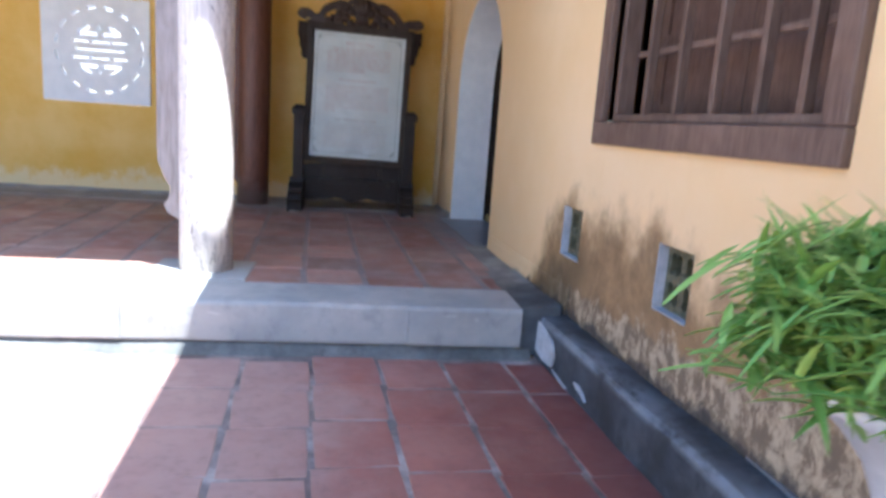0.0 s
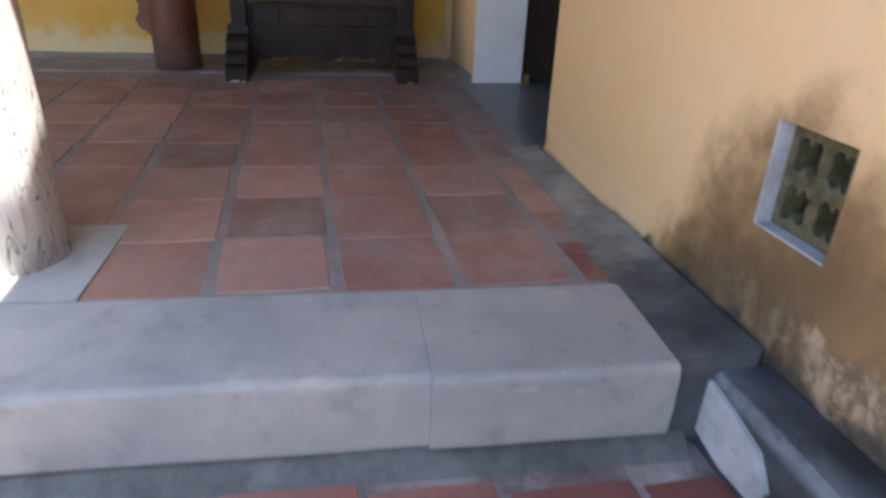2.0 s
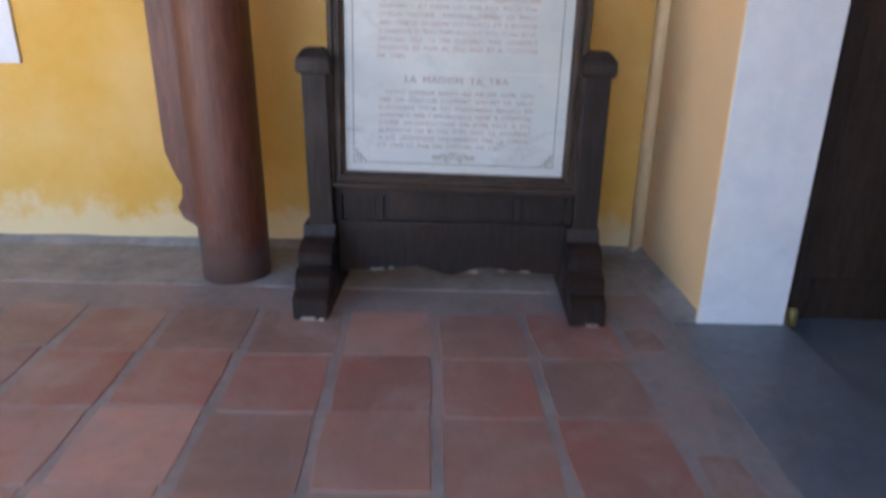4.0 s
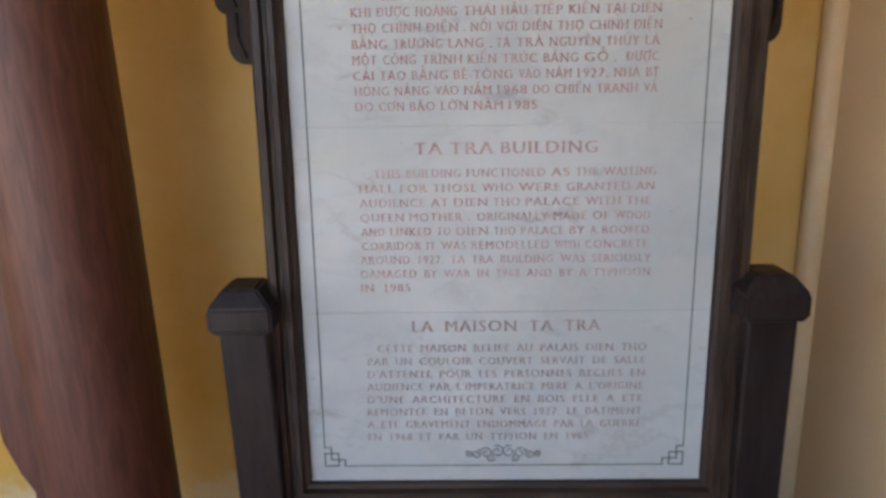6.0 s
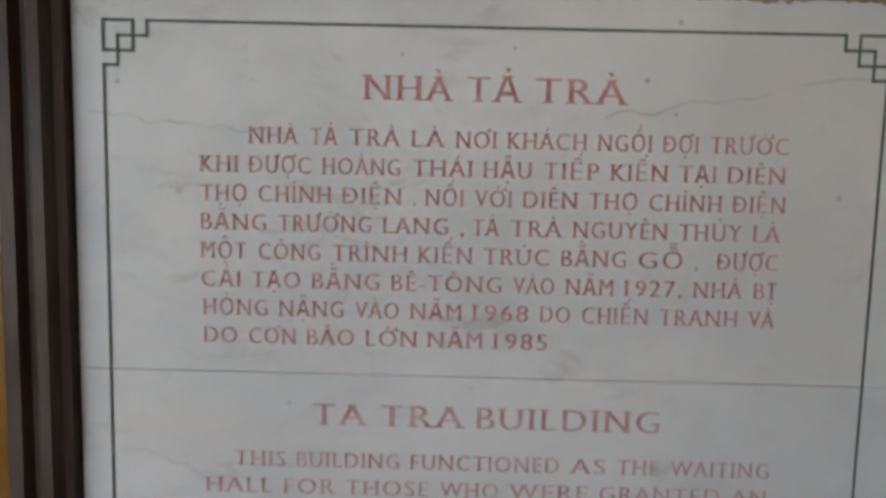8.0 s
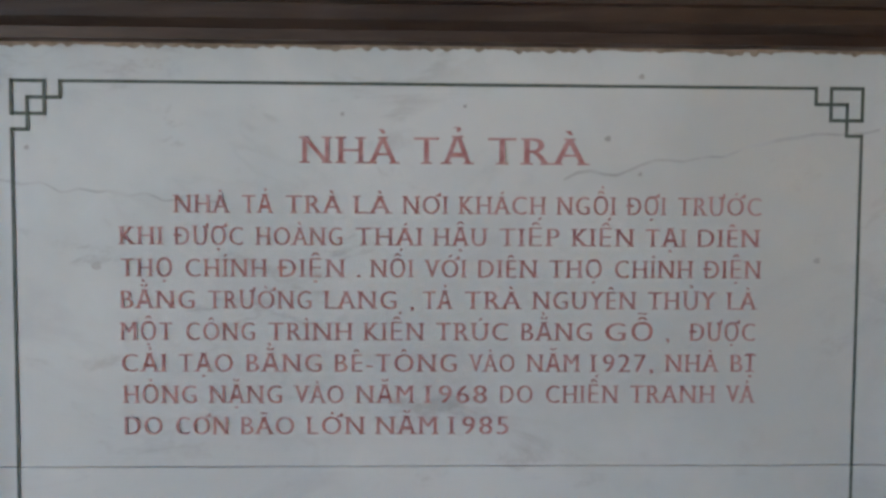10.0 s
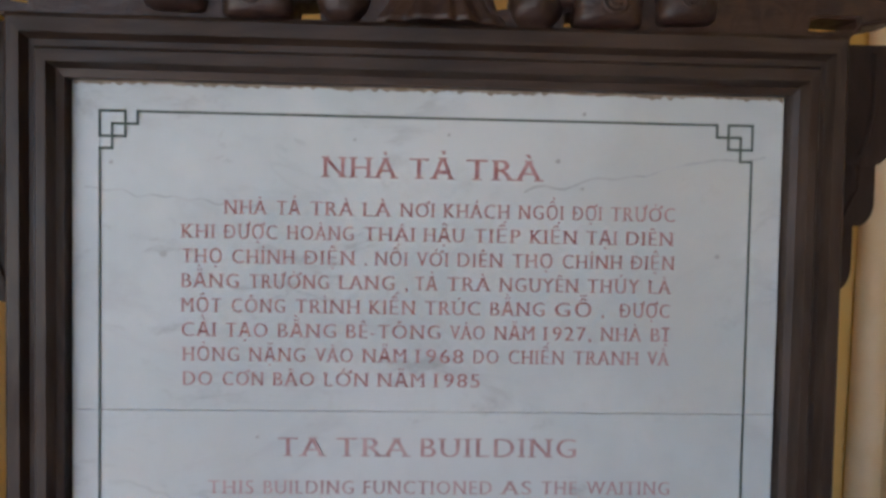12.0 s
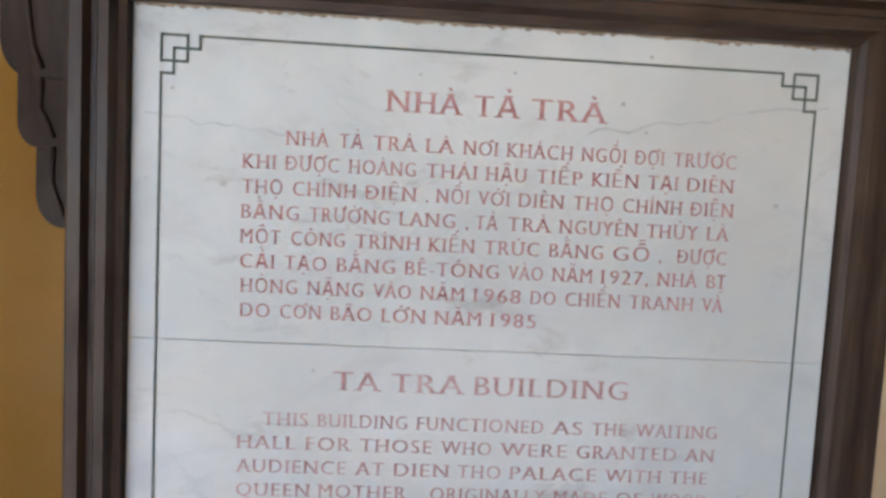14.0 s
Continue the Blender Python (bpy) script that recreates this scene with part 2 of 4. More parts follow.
M_SIDE = side_wall_material()
M_BACK = back_wall_material()
M_WHITE = plain("white_limewash", (0.70, 0.71, 0.74), (0.80, 0.80, 0.82), 6, 0.85)
M_REVEAL = cement_material("dirty_limewash", (0.43, 0.45, 0.48), (0.60, 0.61, 0.64), 0.85, 0.25)
M_CREAM = plain("cream_plaster_edge", (0.78, 0.565, 0.30), (0.82, 0.63, 0.38), 12, 0.55)
M_STONE = stone_material()
M_JOINT = cement_material("grey_mortar", (0.23, 0.205, 0.20), (0.33, 0.30, 0.29), 0.85, 0.0, True)
M_FILLET = cement_material("grey_cement_fillet", (0.25, 0.24, 0.235), (0.37, 0.355, 0.345), 0.75, 0.25)
M_PLINTH = plinth_material()
M_MORTAR = cement_material("damp_grey_mortar", (0.12, 0.125, 0.12), (0.22, 0.22, 0.21), 0.8, 0.45)
M_MOULD = fillet_material()
M_ROOMFLOOR = cement_material("polished_room_floor", (0.14, 0.15, 0.17), (0.205, 0.215, 0.235), 0.35)
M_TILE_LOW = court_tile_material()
M_JOINT_LOW = cement_material("pale_court_mortar", (0.20, 0.14, 0.125), (0.50, 0.44, 0.41), 0.85, 0.5)
M_TILE_UP = tile_material("gallery_terracotta", (0.31, 0.165, 0.135), (0.40, 0.215, 0.17), (0.26, 0.18, 0.155), 0.5)
M_TILE_PINK = tile_material("dusty_pink_terracotta", (0.40, 0.215, 0.165), (0.50, 0.29, 0.235), (0.33, 0.235, 0.205), 0.5)
M_TILE_DARK = tile_material("sooty_brown_terracotta", (0.235, 0.145, 0.12), (0.29, 0.175, 0.145), (0.20, 0.15, 0.13), 0.5)
M_TILE_RED = tile_material("dark_red_terracotta", (0.29, 0.125, 0.10), (0.36, 0.165, 0.135), (0.25, 0.165, 0.145), 0.48)
# assumed colour, pale so the far court bounces neutral light into the gallery
M_PAVING = cement_material("pale_bounce_paving", (0.42, 0.38, 0.34), (0.54, 0.50, 0.46))
M_BRICKY = tile_material("small_red_tile", (0.20, 0.075, 0.06), (0.34, 0.16, 0.125), (0.27, 0.225, 0.20))
M_WOOD = wood_material("black_lacquered_wood", (0.013, 0.0085, 0.008), (0.027, 0.0185, 0.017), 0.46, (9, 9, 1), 0.3)
M_CARVED = carved_material()
M_FRAME = wood_material("dark_brown_frame_wood", (0.0272, 0.0168, 0.0120), (0.0560, 0.0376, 0.0280), 0.46, (9, 9, 1), 0.3)
M_FRAME_ACROSS = wood_material("dark_brown_cross_rail_wood", (0.0272, 0.0168, 0.0120), (0.0560, 0.0376, 0.0280), 0.46, (1, 9, 9), 0.3)
M_WING = wood_material("dull_dark_wing_wood", (0.0187, 0.0115, 0.0086), (0.0331, 0.0209, 0.0158), 0.6, (9, 9, 1), 0.2)
M_COLUMN = dusty_column_material()
M_OLD = old_wood_material()
# darker copy of the column wood: the board's shade is put into its colour
M_OLD_SHADED = wood_material("shaded_grey_board_wood", (0.22, 0.185, 0.175), (0.33, 0.28, 0.27), 0.65)
M_WINDOW = wood_material("brown_window_wood", (0.10, 0.060, 0.046), (0.16, 0.105, 0.082), 0.5)
M_SHUTTER = wood_material("dark_shutter_wood", (0.075, 0.040, 0.030), (0.12, 0.068, 0.050), 0.6)
M_DOOR = wood_material("blackened_door_wood", (0.030, 0.018, 0.013), (0.052, 0.032, 0.024), 0.6, (9, 9, 1), 0.3)
M_CHIP = wood_material("pale_bare_wood", (0.26, 0.22, 0.19), (0.42, 0.37, 0.33), 0.8)
M_CEIL = wood_material("brown_ceiling_boards", (0.12, 0.07, 0.045), (0.19, 0.12, 0.08), 0.6, (9, 1, 9))
M_MARBLE = marble_material()
M_RED = plain("faded_red_paint", (0.353, 0.155, 0.155), (0.487, 0.290, 0.286), 90, 0.7)
M_RED_DULL = plain("dull_brown_red_paint", (0.3421, 0.1892, 0.1892), (0.5269, 0.3784, 0.3740), 45, 0.7)
M_RED_DARK = plain("darkened_red_paint", (0.221, 0.157, 0.157), (0.370, 0.295, 0.295), 45, 0.7)
M_GREEN = plain("dark_green_line_paint", (0.063, 0.084, 0.071), (0.109, 0.134, 0.118), 60, 0.7)
M_GREY = plain("grey_ornament_paint", (0.218, 0.218, 0.210), (0.336, 0.336, 0.328), 60, 0.7)
M_FLECK = plain("grey_fleck", (0.353, 0.361, 0.361), (0.470, 0.479, 0.470), 60, 0.6)
M_BROWN_EDGE = plain("brown_edge", (0.210, 0.168, 0.126), (0.353, 0.302, 0.244), 70, 0.85)
M_VEIN = plain("grey_marble_vein", (0.386, 0.412, 0.420), (0.521, 0.546, 0.546), 30, 0.42)
M_GLAZE = plain("dull_green_glaze", (0.055, 0.06, 0.034), (0.15, 0.135, 0.082), 30, 0.5)
M_BRASS = plain("dull_yellow_brass", (0.42, 0.30, 0.10), (0.55, 0.40, 0.16), 30, 0.45, 0.6)
# near black, stands for the shade inside recesses
M_VOID = plain("shade_black_cavity", (0.02, 0.02, 0.018), (0.03, 0.03, 0.026), 10, 0.9)
M_LEAF = leaf_material()
M_POT = plain("pale_blue_glazed_pot", (0.36, 0.41, 0.47), (0.55, 0.58, 0.62), 8, 0.3)
M_SOIL = plain("soil", (0.05, 0.035, 0.025), (0.10, 0.07, 0.05), 50, 0.95)
# the unlit room's gloom is put into the colour of its walls
M_DARKROOM = plain("gloom_dark_plaster", (0.10, 0.07, 0.05), (0.14, 0.10, 0.07), 3, 0.9)

# ---- geometry helpers ----
LEAN = -0.05            # the side building stands a little askew to the gallery


def askew(bm):
    for v in bm.verts:
        v.co.x += LEAN * (v.co.y - 3.1)
    return bm


def box(bm, x0, x1, y0, y1, z0, z1):
    v = [bm.verts.new(p) for p in ((x0, y0, z0), (x1, y0, z0), (x1, y1, z0), (x0, y1, z0), (x0, y0, z1), (x1, y0, z1), (x1, y1, z1), (x0, y1, z1))]
    for f in ((3, 2, 1, 0), (4, 5, 6, 7), (0, 1, 5, 4), (1, 2, 6, 5), (2, 3, 7, 6), (3, 0, 4, 7)):
        bm.faces.new([v[i] for i in f])
    return bm


def cube(x0, x1, y0, y1, z0, z1, bevel=0.0, segments=2):
    bm = box(bmesh.new(), x0, x1, y0, y1, z0, z1)
    if bevel:
        bmesh.ops.bevel(bm, geom=bm.edges[:], offset=bevel, segments=segments, affect='EDGES', profile=0.6)
    return bm


def plate(outer, holes, place, depth):
    """A plate with holes: 2D loops, put into space by place(u, v, w), w from 0 to depth."""
    loops = [outer, *holes]
    flat = [p for lp in loops for p in lp]
    bm = bmesh.new()
    a = [bm.verts.new(place(u, v, 0)) for u, v in flat]
    b = [bm.verts.new(place(u, v, depth)) for u, v in flat]
    from mathutils.geometry import tessellate_polygon
    for tri in tessellate_polygon([[Vector((u, v, 0)) for u, v in lp] for lp in loops]):
        for side in (a, b):
            try:
                bm.faces.new([side[i] for i in tri])
            except ValueError:
                pass
    s = 0
    for lp in loops:
        n = len(lp)
        for i in range(n):
            j = (i + 1) % n
            bm.faces.new((a[s + i], a[s + j], b[s + j], b[s + i]))
        s += n
    bmesh.ops.recalc_face_normals(bm, faces=bm.faces[:])
    return bm


def lathe(profile, segments=32, centre=(0, 0), flutes=0, amount=0.0):
    bm = bmesh.new()
    rings = []
    for r, z in profile:
        ring = []
        for i in range(segments):
            a = 2 * math.pi * i / segments
            rr = r * (1 + amount * math.cos(flutes * a))
            ring.append(bm.verts.new((centre[0] + rr * math.cos(a), centre[1] + rr * math.sin(a), z)))
        rings.append(ring)
    for p, q in zip(rings, rings[1:]):
        for i in range(segments):
            j = (i + 1) % segments
            bm.faces.new((p[i], p[j], q[j], q[i]))
    bm.faces.new(rings[0][::-1])
    bm.faces.new(rings[-1])
    for f in bm.faces:
        f.smooth = len(f.verts) == 4
    return bm


def tube(points, radius, sides=8, bm=None):
    """A round rod along a list of points."""
    bm = bm or bmesh.new()
    pts = [Vector(p) for p in points]
    rings = []
    for i, p in enumerate(pts):
        d = (pts[min(i + 1, len(pts) - 1)] - pts[max(i - 1, 0)]).normalized()
        u = d.cross(Vector((0, 1, 0)))
        u = u.normalized() if u.length > 1e-3 else Vector((1, 0, 0))
        w = d.cross(u)
        rings.append([bm.verts.new(p + radius * (math.cos(2 * math.pi * k / sides) * u + math.sin(2 * math.pi * k / sides) * w)) for k in range(sides)])
    for p, q in zip(rings, rings[1:]):
        for k in range(sides):
            f = bm.faces.new((p[k], p[(k + 1) % sides], q[(k + 1) % sides], q[k]))
            f.smooth = True
    bm.faces.new(rings[0][::-1])
    bm.faces.new(rings[-1])
    return bm


def mesh(name, bm, material):
    me = bpy.data.meshes.new(name)
    bm.to_mesh(me)
    bm.free()
    me.materials.append(material)
    return me


def part(name, bm, material, parent=None, label=""):
    ob = new(name, mesh(name, bm, material))
    if parent:
        ob.parent = parent
    return tagged(ob, label)


def structure(name, bm, material, label=""):
    return tagged(part(name, bm, material), label, kind="structure")


def thing(name, label, category, group="", m=None):
    ob = tagged(new(name), label, category, group)
    if m is not None:
        ob.matrix_world = m
    return ob


# ---- large structure ----
WALL = 1.13             # face of the side wall, before the skew
DOOR_Y0, DOOR_Y1, SPRING = 4.75, 6.17, 1.20
VENTS = ((2.098, 0.244), (3.07, 0.256))


def side_wall():
    r, c = (DOOR_Y1 - DOOR_Y0) / 2, (DOOR_Y1 + DOOR_Y0) / 2
    arch = [(c - r * math.cos(math.pi * i / 20), SPRING + r * math.sin(math.pi * i / 20)) for i in range(21)]
    outer = [(-8, -0.4), (DOOR_Y0, -0.4)] + arch + [(DOOR_Y1, -0.4), (7.4, -0.4), (7.4, 3.2), (-8, 3.2)]
    vents = [[(y, z), (y + 0.24, z), (y + 0.24, z + 0.252), (y, z + 0.252)] for y, z in VENTS]
    win = [(1.60, 0.93), (2.91, 0.93), (2.91, 2.25), (1.60, 2.25)]
    return askew(plate(outer, [*vents, win], lambda u, v, w: (WALL + w, u, v), 0.32))


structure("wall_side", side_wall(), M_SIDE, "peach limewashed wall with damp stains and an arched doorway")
arch_r, arch_c = (DOOR_Y1 - DOOR_Y0) / 2, (DOOR_Y1 + DOOR_Y0) / 2


def door_reveal():
    """White lining of the doorway: jambs and arch soffit, as a thin skin with thickness."""
    def loop(inset):
        r = arch_r - inset
        return [(DOOR_Y0 + inset, 0.0)] + [(arch_c - r * math.cos(math.pi * i / 20), SPRING + r * math.sin(math.pi * i / 20)) for i in range(21)] + [(DOOR_Y1 - inset, 0.0)]
    bm = bmesh.new()
    a, b = loop(0.0), loop(0.008)
    x0, x1 = WALL + 0.003, WALL + 0.317
    rows = [[bm.verts.new((x, *p)) for p in lp] for x, lp in ((x0, a), (x0, b), (x1, b), (x1, a))]
    for k in range(4):
        p, q = rows[k], rows[(k + 1) % 4]
        for i in range(len(p) - 1):
            bm.faces.new((p[i], p[i + 1], q[i + 1], q[i]))
    bmesh.ops.recalc_face_normals(bm, faces=bm.faces[:])
    return askew(bm)


structure("trim_doorway", door_reveal(), M_WHITE, "white limewashed lining of the arched doorway")

structure("ground", cube(-30, 1.9, -30, 3.2, -0.6, -0.2524), M_JOINT_LOW, "mortar bed under the courtyard tiles")
structure("floor_gallery", cube(-8, 1.32, 3.46, 7.1, -0.5, -0.0024), M_JOINT, "grey mortar bed under the gallery tiles")
structure("floor_room", cube(1.2, 5, -8, 8, -0.5, -0.02), M_ROOMFLOOR, "dark polished cement floor of the room")
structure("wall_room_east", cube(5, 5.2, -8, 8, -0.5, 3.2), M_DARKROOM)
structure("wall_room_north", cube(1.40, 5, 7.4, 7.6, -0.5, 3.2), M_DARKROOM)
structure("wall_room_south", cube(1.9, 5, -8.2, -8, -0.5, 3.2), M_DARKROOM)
structure("ceiling_room", cube(1.1, 5.2, -8.2, 8, 3.22, 3.32), M_CEIL)
structure("ceiling", cube(-8, 1.40, 3.35, 7.4, 3.0, 3.1), M_CEIL, "brown boarded ceiling of the gallery")
# unseen beam, added to shade the back wall and limit the sun's reach
structure("trim_eave_shade_beam", cube(-8, 0.90, 3.35, 3.45, 2.60, 2.995), M_CEIL, "unseen brown beam added along the gallery eave to shade the back wall")


def eave():
    """The boarded eave of the side building, falling towards the court."""
    bm = cube(0.0, 1.128, -8, 3.34, 0.0, 0.07)
    for v in bm.verts:
        v.co.z += 2.60 + 0.36 * v.co.x
    return askew(bm)


structure("roof_eave", eave(), M_CEIL, "sloping boarded eave of the side building")
structure("wall_west", cube(-8.2, -8, 3.2, 7.4, -0.5, 3.1), M_BACK)
structure("wall_courtyard_west", cube(-14.2, -14, -14, 12, -0.5, 3), M_BACK)
structure("wall_courtyard_south", cube(-14, 2, -14.2, -14, -0.5, 3), M_BACK)
structure("ground_behind", cube(-14, 5, 7.4, 14, -0.5, -0.02), M_FILLET)
structure("wall_behind", cube(-14, 5, 9.6, 9.8, -0.5, 3.0), M_WHITE, "sunlit pale wall beyond the lattice window")

LAT = (-2.87, -1.905, 0.845, 1.82)     # lattice panel in the back wall


def back_wall():
    x0, x1, z0, z1 = LAT
    return plate([(-8, -0.4), (1.16, -0.4), (1.16, 3.0), (-8, 3.0)], [[(x0, z0), (x1, z0), (x1, z1), (x0, z1)]], lambda u, v, w: (u, 6.93 + w, v), 0.22)


structure("wall_back", back_wall(), M_BACK, "ochre limewashed wall with worn pale patches")
structure("trim_corner", lathe([(0.034, 0.02), (0.032, 0.6), (0.030, 1.6), (0.030, 2.99)], 24, (0.925, 6.905)), M_CREAM, "pale rounded plaster roll in the corner")


def lattice():
    """White plaster panel pierced by a ring of slots round a longevity sign."""
    x0, x1, z0, z1 = LAT
    cx, cz, s = (x0 + x1) / 2 + 0.03, (z0 + z1) / 2, 0.40
    holes = []
    n = 16
    for i in range(n):
        a0, a1 = 2 * math.pi * (i + 0.18) / n, 2 * math.pi * (i + 0.72) / n
        outer = [(cx + s * math.cos(a0 + (a1 - a0) * k / 4), cz + s * math.sin(a0 + (a1 - a0) * k / 4)) for k in range(5)]
        inner = [(cx + (s - 0.026) * math.cos(a1 - (a1 - a0) * k / 4), cz + (s - 0.026) * math.sin(a1 - (a1 - a0) * k / 4)) for k in range(5)]
        holes.append(outer + inner)

    def slot(u0, u1, v0, v1):
        holes.append([(cx + u0, cz + v0), (cx + u1, cz + v0), (cx + u1, cz + v1), (cx + u0, cz + v1)])
    for v in (-0.075, 0.075):
        slot(-0.25, -0.10, v - 0.012, v + 0.012)
        slot(0.10, 0.25, v - 0.012, v + 0.012)
        slot(-0.09, 0.09, v - 0.010, v + 0.010)
    slot(-0.22, 0.22, -0.011, 0.011)
    for sg in (-1, 1):
        holes.append([(cx + p, cz + sg * q) for p, q in ((-0.19, 0.13), (-0.02, 0.13), (-0.02, 0.165), (-0.13, 0.165), (-0.06, 0.215), (-0.11, 0.22), (-0.19, 0.165))])
        holes.append([(cx - p, cz + sg * q) for p, q in ((-0.19, 0.13), (-0.02, 0.13), (-0.02, 0.165), (-0.13, 0.165), (-0.06, 0.215), (-0.11, 0.22), (-0.19, 0.165))])
        slot(-0.014, 0.014, sg * 0.20 - 0.02, sg * 0.20 + 0.02)
    g = 0.002
    return plate([(x0 + g, z0 + g), (x1 - g, z0 + g), (x1 - g, z1 - g), (x0 + g, z1 - g)], holes, lambda u, v, w: (u, 6.915 + w, v), 0.06)


lat = thing("lattice_window", "white plaster lattice window pierced with a round longevity sign", "lattice window")
part("panel", lattice(), M_WHITE, lat)

# step of pale stone
kerb = thing("stone_step", "long pale grey stone step up to the tiled gallery", "step")
for x0, x1, y0 in ((0.3325, 0.893, 3.106), (-0.986, 0.3315, 3.118), (-2.6, -0.987, 3.112), (-4.2, -2.601, 3.11), (-6.0, -4.201, 3.114)):
    prof = [(y0 + 0.004, -0.195), (y0, -0.185), (y0 - 0.001, -0.11), (y0, -0.022)] + [(y0 + 0.022 * (1 - math.cos(a * math.pi / 8)), -0.022 + 0.022 * math.sin(a * math.pi / 8)) for a in range(1, 5)] + [(y0 + 0.19, 0.001), (3.492, 0.0), (3.492, -0.195)]
    bm = bmesh.new()
    n = max(6, int((x1 - x0) / 0.06))
    rings = []
    for i in range(n + 1):
        x = x0 + (x1 - x0) * i / n
        rings.append([bm.verts.new((x, y + (0.006 * noise.noise((x * 4, z * 8, 1.0)) if y < y0 + 0.02 else 0), z + 0.003 * noise.noise((x * 3, y * 6, 4.0)))) for y, z in prof])
    for p, q in zip(rings, rings[1:]):
        for k in range(len(prof)):
            f = bm.faces.new((p[k], p[(k + 1) % len(prof)], q[(k + 1) % len(prof)], q[k]))
    bm.faces.new(rings[0][::-1])
    bm.faces.new(rings[-1])
    bmesh.ops.recalc_face_normals(bm, faces=bm.faces[:])
    part("step_block", bm, M_STONE, kerb)
structure("trim_step_mortar", cube(-6, 0.95, 3.14, 3.46, -0.3, -0.192), M_MORTAR, "rough grey mortar under the step")
bm = bmesh.new()
vs = [bm.verts.new(p) for x in (-6, 0.95) for p in ((x, 3.15, -0.19), (x, 3.07, -0.258), (x, 3.15, -0.3))]
for f in ((0, 1, 4, 3), (1, 2, 5, 4), (2, 0, 3, 5), (0, 2, 1), (3, 4, 5)):
    bm.faces.new([vs[i] for i in f])
structure("trim_step_fillet", bm, M_MORTAR, "sloping mortar fillet along the foot of the step")


def prism(profile, y0, y1, cuts, wobble=0.0):
    """A strip along y with the given x, z profile."""
    bm = bmesh.new()
    rings = []
    for i in range(cuts + 1):
        y = y0 + (y1 - y0) * i / cuts
        rings.append([bm.verts.new((x + wobble * noise.noise((y * 3, x * 9, z * 9)), y, z + wobble * noise.noise((y * 4, x * 7, 5 + z * 9)))) for x, z in profile])
    n = len(profile)
    for p, q in zip(rings, rings[1:]):
        for k in range(n):
            bm.faces.new((p[k], q[k], q[(k + 1) % n], p[(k + 1) % n]))
    bm.faces.new(rings[0])
    bm.faces.new(rings[-1][::-1])
    bmesh.ops.recalc_face_normals(bm, faces=bm.faces[:])
    return bm


structure("trim_plinth", askew(prism([(0.988, -0.3), (0.997, -0.056), (1.012, -0.038), (WALL - 0.003, -0.028), (WALL - 0.003, -0.3)], -8, 3.24, 160, 0.010)), M_PLINTH, "dark mouldy plinth along the foot of the side wall")
structure("trim_wall_mould", askew(prism([(0.897, -0.24), (0.90, 0.0), (0.94, 0.006), (1.07, 0.016), (WALL - 0.035, 0.02), (WALL - 0.035, -0.24)], 3.13, 3.95, 24, 0.008)), M_MOULD, "black mouldy cement fillet beside the step")
structure("trim_wall_fillet", askew(prism([(0.958, -0.2), (0.96, 0.004), (1.05, 0.008), (WALL - 0.035, 0.014), (WALL - 0.035, -0.2)], 3.952, DOOR_Y0, 24, 0.005)), M_MOULD, "grey cement fillet between tiles and wall")


def wall_flare():
    """The plaster thickens towards the foot of the wall."""
    bm = bmesh.new()
    rings = []
    for i in range(41):
        y = 3.132 + (DOOR_Y0 - 0.002 - 3.132) * i / 40
        f = 0.006 + 0.012 * min(1.0, (DOOR_Y0 - y) / 0.45) + 0.006 * noise.noise((y * 4, 0, 0))
        top = 0.11
        rings.append([bm.verts.new((WALL - x, y, z)) for x, z in ((f, -0.2), (f, 0.01), (f * 0.44, top * 0.24), (f * 0.19, top * 0.42), (f * 0.05 + 0.001, top * 0.64), (0.001, top), (-0.02, top + 0.005), (-0.02, -0.2))])
    for p, q in zip(rings, rings[1:]):
        for k in range(8):
            bm.faces.new((p[k], p[(k + 1) % 8], q[(k + 1) % 8], q[k])).smooth = 1 <= k <= 4
    bm.faces.new(rings[0])
    bm.faces.new(rings[-1][::-1])
    bmesh.ops.recalc_face_normals(bm, faces=bm.faces[:])
    return askew(bm)


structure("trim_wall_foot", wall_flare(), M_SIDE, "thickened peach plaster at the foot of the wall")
for n, pts in enumerate(([(3.20, -0.07), (3.21, -0.14), (3.16, -0.20), (3.02, -0.225), (2.90, -0.215), (2.88, -0.16), (2.93, -0.10), (3.03, -0.075), (3.12, -0.06)],
                         [(2.63, -0.178), (2.60, -0.19), (2.55, -0.197), (2.50, -0.212), (2.52, -0.198), (2.55, -0.182), (2.60, -0.174)],
                         [(2.89, -0.222), (2.80, -0.238), (2.72, -0.243), (2.70, -0.238), (2.78, -0.230)])):
    tagged(part("lime_patch", askew(plate(pts, [], lambda u, v, q: (0.979 + 0.03 * (v + 0.25) + q, u, v), 0.012)), M_REVEAL), "pale limewash patch remaining on the dark plinth", "patch", "lime patches on the plinth")
structure("trim_threshold", askew(prism([(1.04, -0.2), (1.04, 0.003), (1.12, 0.006), (1.46, 0.006), (1.46, -0.2)], DOOR_Y0 + 0.001, DOOR_Y1 - 0.001, 12, 0.003)), M_ROOMFLOOR, "dark worn cement threshold of the doorway")
structure("trim_far_fillet", askew(prism([(1.03, -0.2), (1.03, 0.003), (1.09, 0.02), (WALL - 0.003, 0.05), (WALL - 0.003, -0.2)], DOOR_Y1 + 0.002, 6.925, 12, 0.006)), M_FILLET, "grey cement fillet at the foot of the wall")
bm = cube(-8, 0.92, 6.42, 6.925, -0.2, 0.002)
structure("floor_cement_strip", bm, M_FILLET, "grey cement strip along the back wall")
